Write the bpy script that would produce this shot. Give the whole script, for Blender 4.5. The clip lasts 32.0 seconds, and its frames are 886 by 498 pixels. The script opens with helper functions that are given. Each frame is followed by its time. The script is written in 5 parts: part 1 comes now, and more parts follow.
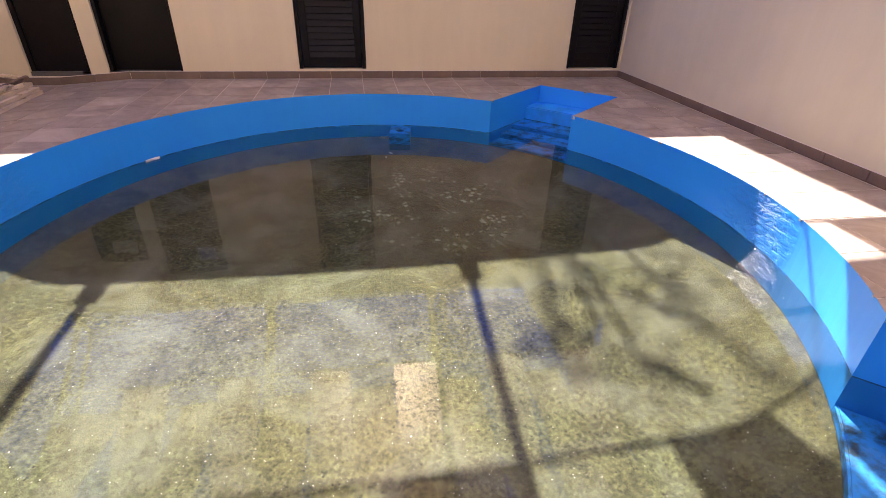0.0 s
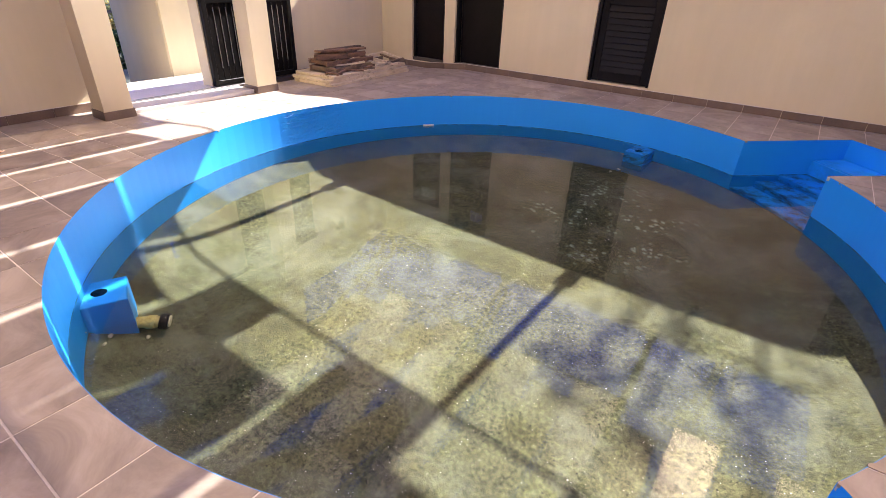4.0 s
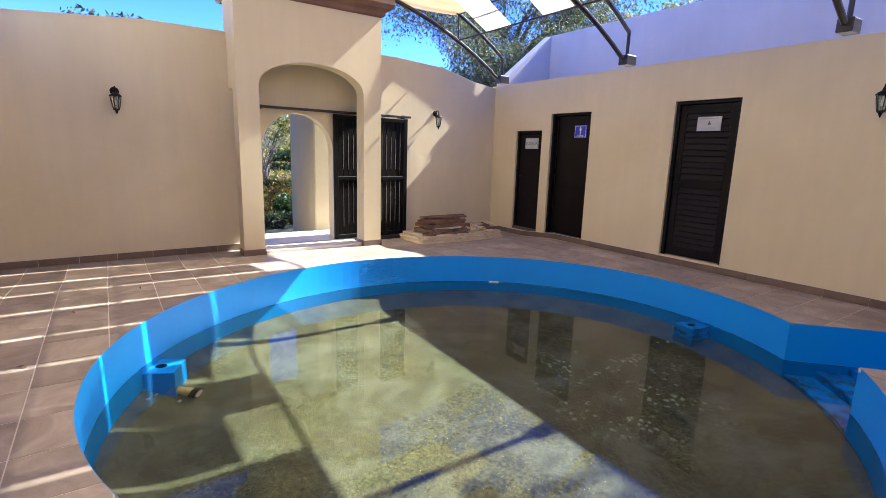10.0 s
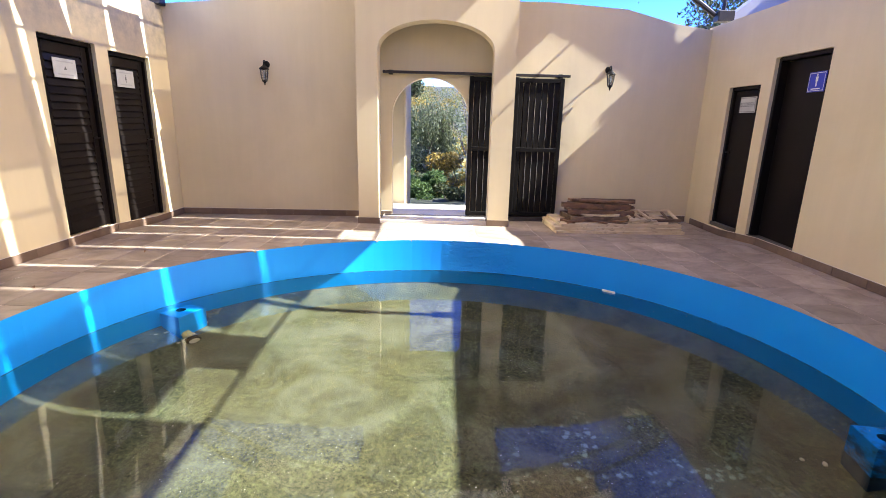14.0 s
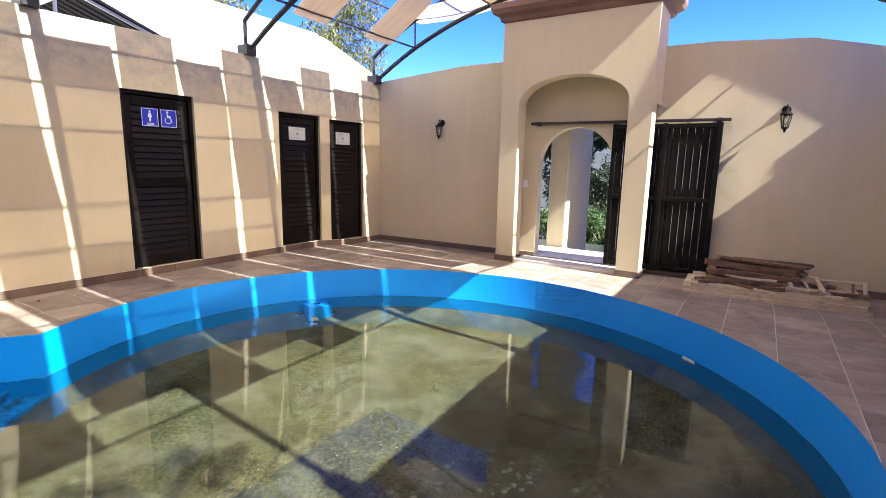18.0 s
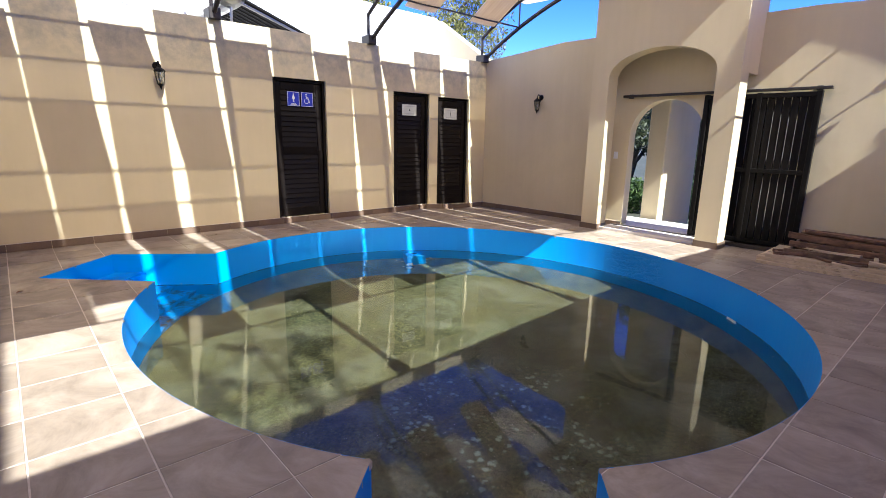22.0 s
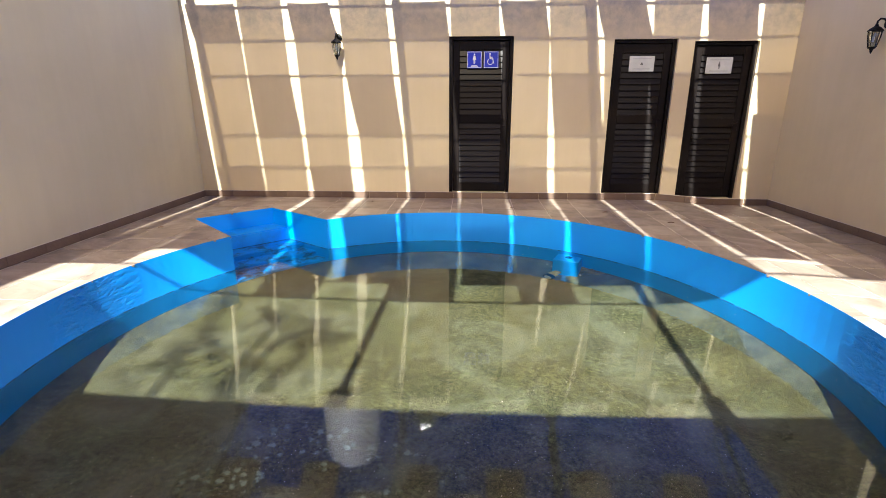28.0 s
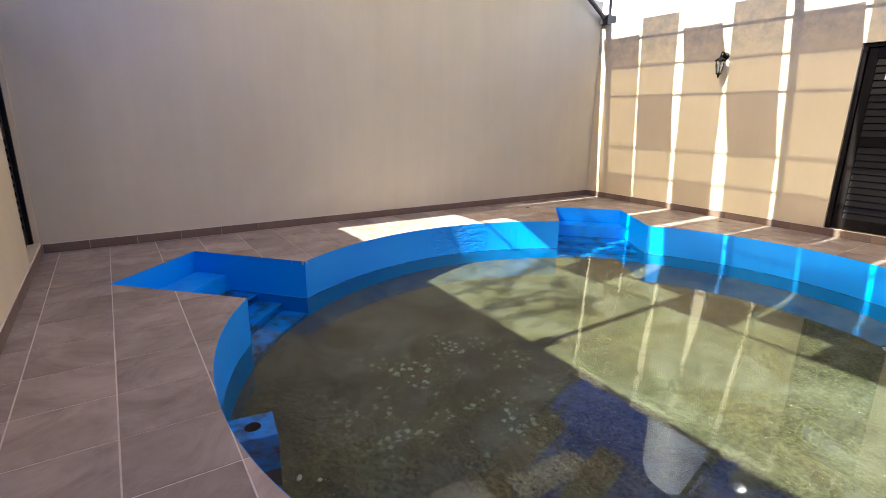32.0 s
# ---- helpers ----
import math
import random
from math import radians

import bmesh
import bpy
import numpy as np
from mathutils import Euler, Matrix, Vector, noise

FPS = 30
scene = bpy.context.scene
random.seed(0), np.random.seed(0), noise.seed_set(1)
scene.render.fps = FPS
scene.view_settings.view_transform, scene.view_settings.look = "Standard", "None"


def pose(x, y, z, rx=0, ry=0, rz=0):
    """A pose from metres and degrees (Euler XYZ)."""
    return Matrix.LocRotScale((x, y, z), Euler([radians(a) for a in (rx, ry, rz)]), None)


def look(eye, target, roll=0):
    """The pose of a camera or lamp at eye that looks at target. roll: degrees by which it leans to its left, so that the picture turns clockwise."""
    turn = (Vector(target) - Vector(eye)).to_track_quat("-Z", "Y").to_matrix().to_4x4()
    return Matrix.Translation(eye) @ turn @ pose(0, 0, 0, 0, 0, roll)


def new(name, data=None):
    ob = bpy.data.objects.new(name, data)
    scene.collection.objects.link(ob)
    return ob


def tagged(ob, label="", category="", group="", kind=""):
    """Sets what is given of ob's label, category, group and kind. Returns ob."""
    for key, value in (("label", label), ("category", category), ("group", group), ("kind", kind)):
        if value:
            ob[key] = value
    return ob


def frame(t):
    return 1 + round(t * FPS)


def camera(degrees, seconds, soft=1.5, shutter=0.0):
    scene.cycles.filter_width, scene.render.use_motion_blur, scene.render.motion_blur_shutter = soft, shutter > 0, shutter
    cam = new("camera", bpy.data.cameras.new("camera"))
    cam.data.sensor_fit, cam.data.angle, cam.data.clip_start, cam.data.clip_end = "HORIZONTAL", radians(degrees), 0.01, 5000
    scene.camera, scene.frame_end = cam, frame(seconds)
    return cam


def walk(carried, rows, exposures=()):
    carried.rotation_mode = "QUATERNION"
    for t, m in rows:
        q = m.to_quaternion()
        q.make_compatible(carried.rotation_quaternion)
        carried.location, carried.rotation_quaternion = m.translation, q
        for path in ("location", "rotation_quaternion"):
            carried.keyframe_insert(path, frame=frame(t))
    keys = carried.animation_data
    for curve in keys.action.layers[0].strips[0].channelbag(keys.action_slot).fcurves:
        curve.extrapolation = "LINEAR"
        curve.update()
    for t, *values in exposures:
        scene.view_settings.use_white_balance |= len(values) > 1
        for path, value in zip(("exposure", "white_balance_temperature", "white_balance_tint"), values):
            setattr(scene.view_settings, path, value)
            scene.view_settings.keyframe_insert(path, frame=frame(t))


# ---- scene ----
cam = camera(84.0, 32.0, 0.7)
PATH = [
    (0, (0.063, 0.006, 1.312), (0.375, 1.711, 0.315), 1.8),
    (0.5, (0.345, 0.058, 1.299), (0.466, 1.779, 0.287), 1.7),
    (1, (0.628, 0.034, 1.291), (0.524, 1.752, 0.272), 1.8),
    (1.5, (0.852, -0.068, 1.308), (0.533, 1.623, 0.288), 1.8),
    (2, (1.023, -0.182, 1.327), (0.533, 1.47, 0.309), 2.0),
    (2.5, (1.233, -0.174, 1.351), (0.607, 1.427, 0.33), 1.9),
    (3, (1.48, -0.152, 1.345), (0.732, 1.401, 0.33), 1.9),
    (3.5, (1.66, -0.1, 1.336), (0.788, 1.395, 0.333), 2.1),
    (4, (1.901, -0.138, 1.356), (0.906, 1.294, 0.376), 2.1),
    (4.5, (2.108, -0.218, 1.367), (0.998, 1.154, 0.426), 1.9),
    (6.5, (2.913, -0.375, 1.402), (1.59, 0.96, 0.719), 2.0),
    (7, (3.009, -0.397, 1.423), (1.651, 0.942, 0.821), 2.0),
    (7.5, (3.08, -0.381, 1.427), (1.693, 0.962, 0.905), 1.9),
    (8, (3.206, -0.328, 1.432), (1.794, 1.012, 0.975), 1.9),
    (8.5, (3.242, -0.233, 1.428), (1.799, 1.088, 1.011), 1.9),
    (9, (3.237, -0.048, 1.424), (1.743, 1.22, 1.026), 1.9),
    (9.5, (3.244, 0.163, 1.413), (1.689, 1.36, 1.024), 1.8),
    (10, (3.315, 0.442, 1.437), (1.694, 1.548, 1.05), 1.7),
    (10.5, (3.292, 0.708, 1.403), (1.606, 1.714, 1.019), 1.6),
    (11, (3.229, 0.995, 1.412), (1.487, 1.895, 1.022), 1.6),
    (11.5, (3.233, 1.376, 1.415), (1.435, 2.153, 1.011), 1.6),
    (12, (3.201, 1.705, 1.388), (1.356, 2.353, 0.968), 1.5),
    (12.5, (3.197, 2.101, 1.382), (1.312, 2.599, 0.934), 1.5),
    (13, (3.211, 2.458, 1.369), (1.299, 2.8, 0.895), 1.5),
    (13.5, (3.142, 2.782, 1.342), (1.211, 2.951, 0.851), 1.4),
    (15.5, (2.926, 4.006, 1.369), (1.038, 3.548, 0.895), 1.3),
    (16, (2.903, 4.285, 1.386), (1.058, 3.652, 0.945), 1.2),
    (16.5, (2.979, 4.495, 1.38), (1.186, 3.707, 0.976), 1.1),
    (17, (3.077, 4.704, 1.399), (1.326, 3.813, 1.025), 1.2),
    (17.5, (3.104, 5.024, 1.411), (1.396, 4.045, 1.056), 1.2),
    (18, (3.0, 5.272, 1.395), (1.341, 4.211, 1.049), 1.2),
    (18.5, (2.912, 5.529, 1.408), (1.324, 4.361, 1.068), 1.2),
    (19, (2.948, 5.745, 1.401), (1.45, 4.461, 1.07), 1.1),
    (19.5, (3.049, 5.902, 1.358), (1.65, 4.511, 1.031), 1.0),
    (20, (3.142, 6.045, 1.338), (1.819, 4.581, 1.011), 1.0),
    (20.5, (3.17, 6.192, 1.337), (1.896, 4.692, 0.984), 1.0),
    (21, (3.181, 6.344, 1.347), (1.928, 4.835, 0.953), 1.1),
    (21.5, (3.229, 6.385, 1.353), (1.961, 4.897, 0.927), 1.1),
    (22, (3.273, 6.388, 1.345), (1.975, 4.934, 0.898), 1.1),
    (22.5, (3.226, 6.419, 1.362), (1.913, 4.986, 0.891), 1.1),
    (23, (3.075, 6.467, 1.372), (1.779, 5.024, 0.881), 0.9),
    (23.5, (2.891, 6.472, 1.368), (1.645, 4.992, 0.86), 0.7),
    (24, (2.67, 6.368, 1.366), (1.486, 4.841, 0.846), 0.6),
    (24.5, (2.392, 6.325, 1.343), (1.289, 4.742, 0.816), 0.6),
    (26.5, (0.951, 6.363, 1.421), (0.46, 4.517, 0.828), 0.5),
    (27, (0.56, 6.258, 1.393), (0.279, 4.369, 0.797), -0.0),
    (27.5, (0.233, 6.226, 1.35), (0.14, 4.314, 0.768), -0.1),
    (28, (-0.074, 6.156, 1.325), (0.031, 4.244, 0.749), -0.1),
    (28.5, (-0.393, 6.099, 1.329), (-0.065, 4.212, 0.752), 0.1),
    (29, (-0.672, 6.042, 1.289), (-0.094, 4.211, 0.728), 0.2),
    (29.5, (-0.831, 5.902, 1.287), (0.003, 4.172, 0.728), 0.4),
    (30, (-1.127, 5.799, 1.319), (-0.029, 4.223, 0.761), 0.5),
    (30.5, (-1.324, 5.873, 1.289), (-0.03, 4.446, 0.75), 0.6),
    (31, (-1.616, 5.97, 1.311), (-0.172, 4.694, 0.775), 0.7),
    (31.5, (-1.85, 6.077, 1.299), (-0.309, 4.915, 0.773), 0.7),
    (32, (-2.025, 6.183, 1.298), (-0.421, 5.107, 0.779), 0.8),
]
STOPS = [(0, 2.92, 6600, 20), (2, 3.01, 6570, 19), (4, 3.02, 6380, 16), (7, 2.59, 5880, 2), (9, 2.6, 6070, 3), (11, 2.8, 6300, 5), (13, 2.95, 6210, 5), (16, 2.72, 6240, 7), (19, 2.38, 6170, 6), (21, 2.16, 6080, 5), (23, 2.35, 6020, 3), (27, 2.48, 6230, 5), (30, 2.59, 6270, 5), (32, 2.76, 6210, 1)]
walk(cam, [(t, look(eye, target, roll)) for t, eye, target, roll in PATH], STOPS)

# ---- light ----
SUN = Vector((0.054, 0.718, 0.694)).normalized()
sun_data = bpy.data.lights.new("sun", "SUN")
sun_data.energy, sun_data.angle, sun_data.color = 3.8, radians(0.53), (1.0, 0.965, 0.915)
sun_data.cycles.is_caustics_light = True
sun = new("sun", sun_data)
sun.matrix_world = look(SUN * 40, (0, 0, 0))

world = bpy.data.worlds.new("sky")
scene.world = world
world.use_nodes = True
wn, wl = world.node_tree.nodes, world.node_tree.links
wn.clear()
sky = wn.new("ShaderNodeTexSky")
sky.sky_type, sky.sun_disc = "NISHITA", False
sky.sun_elevation, sky.sun_rotation = radians(44), radians(4)
sky.altitude, sky.air_density, sky.dust_density, sky.ozone_density = 2000, 0.60, 0.0, 2.6
bg = wn.new("ShaderNodeBackground")
bg.inputs["Strength"].default_value = 0.14
out = wn.new("ShaderNodeOutputWorld")
hs = wn.new("ShaderNodeHueSaturation")
hs.inputs["Saturation"].default_value, hs.inputs["Hue"].default_value = 1.30, 0.526
wl.new(sky.outputs[0], hs.inputs["Color"])
wl.new(hs.outputs[0], bg.inputs[0])
wl.new(bg.outputs[0], out.inputs[0])


# ---- materials ----
def material(name):
    m = bpy.data.materials.new(name)
    m.use_nodes = True
    nt = m.node_tree
    b = nt.nodes["Principled BSDF"]
    return m, nt, b


def coords(nt, space="Object", scale=(1, 1, 1)):
    tc = nt.nodes.new("ShaderNodeTexCoord")
    mp = nt.nodes.new("ShaderNodeMapping")
    mp.inputs["Scale"].default_value = scale
    nt.links.new(tc.outputs[space], mp.inputs["Vector"])
    return mp.outputs[0]


def noise_tex(nt, vec, scale, detail=5, rough=0.6, dist=0.0):
    n = nt.nodes.new("ShaderNodeTexNoise")
    n.inputs["Scale"].default_value, n.inputs["Detail"].default_value = scale, detail
    n.inputs["Roughness"].default_value, n.inputs["Distortion"].default_value = rough, dist
    nt.links.new(vec, n.inputs["Vector"])
    return n.outputs["Fac"]


def ramp(nt, fac, stops):
    r = nt.nodes.new("ShaderNodeValToRGB")
    e = r.color_ramp.elements
    while len(e) < len(stops):
        e.new(0.5)
    for el, (p, c) in zip(e, stops):
        el.position, el.color = p, (*c, 1) if len(c) == 3 else c
    nt.links.new(fac, r.inputs[0])
    return r.outputs[0]


def mix(nt, fac, a, b, mode="MIX"):
    n = nt.nodes.new("ShaderNodeMix")
    n.data_type, n.blend_type = "RGBA", mode
    for sock, v in ((n.inputs[0], fac), (n.inputs[6], a), (n.inputs[7], b)):
        if isinstance(v, (int, float)):
            sock.default_value = v
        elif isinstance(v, tuple):
            sock.default_value = (*v, 1) if len(v) == 3 else v
        else:
            nt.links.new(v, sock)
    return n.outputs[2]


def bump(nt, b, height, strength=0.3, dist=0.01):
    n = nt.nodes.new("ShaderNodeBump")
    n.inputs["Strength"].default_value, n.inputs["Distance"].default_value = strength, dist
    nt.links.new(height, n.inputs["Height"])
    nt.links.new(n.outputs[0], b.inputs["Normal"])
    return n


def mottled(name, base, other, big=1.2, fine=40, rough=0.7, spread=0.12, relief=0.15, depth=0.004, metal=0.0, space="Object", per_piece=0.0):
    """A surface with slow stains and fine grain."""
    m, nt, b = material(name)
    v = coords(nt, space)
    stain = noise_tex(nt, v, big, 4, 0.55)
    grain = noise_tex(nt, v, fine, 4, 0.65)
    col = mix(nt, ramp(nt, stain, [(0.36, (0, 0, 0)), (0.68, (1, 1, 1))]), base, other)
    lo, hi = 1 - spread, 1 + spread
    col = mix(nt, 1.0, col, ramp(nt, grain, [(0.3, (lo, lo, lo)), (0.7, (hi, hi, hi))]), "MULTIPLY")
    if per_piece:
        oi = nt.nodes.new("ShaderNodeObjectInfo")
        a, c = 1 - per_piece, 1 + per_piece
        col = mix(nt, 1.0, col, ramp(nt, oi.outputs["Random"], [(0, (a, a, a)), (1, (c, c, c))]), "MULTIPLY")
    nt.links.new(col, b.inputs["Base Color"])
    b.inputs["Roughness"].default_value, b.inputs["Metallic"].default_value = rough, metal
    bump(nt, b, grain, relief, depth)
    return m


def plaster(name, base, other, stained=False, lumps=8.0, depth=0.004):
    m, nt, b = material(name)
    v = coords(nt)
    stain = noise_tex(nt, v, 0.7, 5, 0.6, 0.4)
    streak = noise_tex(nt, coords(nt, scale=(6, 6, 0.5)), 1.0, 4, 0.6)
    lump = noise_tex(nt, v, lumps, 4, 0.55)
    grain = noise_tex(nt, v, 70, 3, 0.6)
    col = mix(nt, ramp(nt, stain, [(0.38, (0, 0, 0)), (0.66, (1, 1, 1))]), base, other)
    col = mix(nt, 0.5, col, ramp(nt, streak, [(0.35, (0.95, 0.95, 0.945)), (0.65, (1.03, 1.03, 1.03))]), "MULTIPLY")
    if stained:
        sep = nt.nodes.new("ShaderNodeSeparateXYZ")
        nt.links.new(v, sep.inputs[0])
        rise = nt.nodes.new("ShaderNodeMapRange")
        rise.inputs["From Min"].default_value, rise.inputs["From Max"].default_value = 1.95, 2.35
        nt.links.new(sep.outputs["Z"], rise.inputs["Value"])
        blotch = ramp(nt, noise_tex(nt, v, 6.5, 6, 0.72, 0.0), [(0.36, (0.15, 0.15, 0.15)), (0.64, (0.85, 0.85, 0.85))])
        col = mix(nt, mix(nt, 1.0, blotch, rise.outputs[0], "MULTIPLY"), col, (0.33, 0.30, 0.235))
    nt.links.new(col, b.inputs["Base Color"])
    b.inputs["Roughness"].default_value = 0.72
    h = nt.nodes.new("ShaderNodeMath")
    h.operation = "MULTIPLY_ADD"
    h.inputs[1].default_value = 0.06
    nt.links.new(grain, h.inputs[0])
    nt.links.new(lump, h.inputs[2])
    bump(nt, b, h.outputs[0], 0.32, depth)
    return m


CREAM = plaster("cream_plaster", (0.64, 0.54, 0.348), (0.585, 0.487, 0.308))
STAINED = plaster("cream_plaster_with_rain_stains", (0.64, 0.54, 0.348), (0.585, 0.487, 0.308), True)
TROWELLED = plaster("rough_trowelled_cream_plaster", (0.64, 0.54, 0.348), (0.585, 0.487, 0.308), False, 4.5, 0.012)
PALE = plaster("pale_grey_plaster", (0.56, 0.54, 0.53), (0.50, 0.48, 0.48))
BEIGE = plaster("beige_plaster", (0.585, 0.525, 0.365), (0.53, 0.473, 0.322))
WHITE = plaster("white_plaster", (0.82, 0.80, 0.76), (0.75, 0.73, 0.70))
PORCH_STONE = mottled("pale_porch_stone", (0.60, 0.55, 0.51), (0.68, 0.64, 0.60), 2.0, 60, 0.7, 0.10, 0.2, 0.002)
BASE_TILE = mottled("brown_skirting_tile", (0.135, 0.090, 0.064), (0.185, 0.126, 0.090), 3, 60, 0.45, 0.10, per_piece=0.12)
GROUT = mottled("pale_grout", (0.66, 0.58, 0.49), (0.52, 0.45, 0.38), 2, 80, 0.9)
CORNICE = mottled("terracotta_cornice", (0.16, 0.082, 0.055), (0.23, 0.125, 0.085), 1.5, 40, 0.7)
IRON = mottled("black_enamel", (0.0045, 0.0038, 0.0036), (0.008, 0.0065, 0.006), 3, 60, 0.5, 0.2)
DARK_DOOR = mottled("dark_brown_painted_metal", (0.007, 0.0055, 0.005), (0.012, 0.009, 0.008), 2, 50, 0.34, 0.2)
for dark in (IRON, DARK_DOOR):
    dark.node_tree.nodes["Principled BSDF"].inputs["Specular IOR Level"].default_value = 0.12
STEEL = mottled("dark_steel_tube", (0.028, 0.024, 0.024), (0.045, 0.036, 0.034), 2, 50, 0.45, 0.2, metal=0.3)
# pale colour standing in for sun on the gate's slat edges
GAP_LIGHT = mottled("pale_sunlit_gap_paint", (0.12, 0.115, 0.11), (0.20, 0.19, 0.18), 6, 50, 0.5, 0.3)
# room plaster with the lack of light painted in as a dark tone
DARK_ROOM = mottled("room_plaster_darkened_as_unlit", (0.10, 0.085, 0.07), (0.08, 0.07, 0.06))
SIGN_BLUE = mottled("blue_sign_plastic", (0.015, 0.03, 0.42), (0.02, 0.04, 0.48), 5, 90, 0.35, 0.05, 0.02)
# white notices, toned down to grey for the shade they hang in
NOTICE = mottled("white_notice_greyed_as_shaded", (0.40, 0.40, 0.39), (0.50, 0.50, 0.49), 5, 90, 0.6, 0.06, 0.02)
SIGN_WHITE = mottled("white_sign_plastic", (0.78, 0.78, 0.78), (0.72, 0.73, 0.74), 5, 90, 0.45, 0.04, 0.02)
GREY_INK = mottled("faded_grey_print", (0.30, 0.30, 0.30), (0.38, 0.38, 0.38), 5, 90, 0.6)
INK = mottled("dark_print", (0.06, 0.06, 0.06), (0.09, 0.09, 0.09), 5, 90, 0.6)
# near-black that carries the shade inside the socket holes
HOLE = mottled("hole_shade_black", (0.004, 0.004, 0.004), (0.006, 0.006, 0.006), 5, 90, 0.9)
CHROME = mottled("dull_steel", (0.55, 0.54, 0.52), (0.48, 0.47, 0.46), 8, 90, 0.3, 0.08, metal=1.0)
PVC = mottled("stained_white_pvc", (0.62, 0.58, 0.46), (0.42, 0.38, 0.22), 9, 60, 0.5)
CHIP = mottled("bare_white_chip", (0.80, 0.80, 0.78), (0.7, 0.7, 0.68), 20, 90, 0.8)
ROOF_CONC = mottled("roof_concrete", (0.42, 0.40, 0.37), (0.35, 0.33, 0.30), 0.8, 30, 0.9)


def tile_material():
    m, nt, b = material("brown_stone_look_tile")
    oi = nt.nodes.new("ShaderNodeObjectInfo")
    v = coords(nt)
    off = nt.nodes.new("ShaderNodeVectorMath")
    off.operation = "ADD"
    sc = nt.nodes.new("ShaderNodeVectorMath")
    sc.operation = "SCALE"
    sc.inputs[0].default_value = (13, 29, 7)
    nt.links.new(oi.outputs["Random"], sc.inputs["Scale"])
    nt.links.new(v, off.inputs[0])
    nt.links.new(sc.outputs[0], off.inputs[1])
    vein = noise_tex(nt, off.outputs[0], 2.2, 7, 0.68, 0.8)
    grain = noise_tex(nt, v, 55, 4, 0.6)
    dust = noise_tex(nt, v, 1.1, 5, 0.6)
    col = ramp(nt, vein, [(0.28, (0.145, 0.112, 0.083)), (0.5, (0.275, 0.219, 0.170)), (0.74, (0.42, 0.346, 0.278))])
    col = mix(nt, 1.0, col, ramp(nt, oi.outputs["Random"], [(0, (0.86, 0.86, 0.86)), (1, (1.14, 1.14, 1.14))]), "MULTIPLY")
    col = mix(nt, ramp(nt, dust, [(0.5, (0, 0, 0)), (0.8, (0.35, 0.35, 0.35))]), col, (0.48, 0.39, 0.32))
    nt.links.new(col, b.inputs["Base Color"])
    r = ramp(nt, dust, [(0.3, (0.42, 0.42, 0.42)), (0.7, (0.62, 0.62, 0.62))])
    nt.links.new(r, b.inputs["Roughness"])
    bump(nt, b, grain, 0.12, 0.003)
    return m


TILE = tile_material()


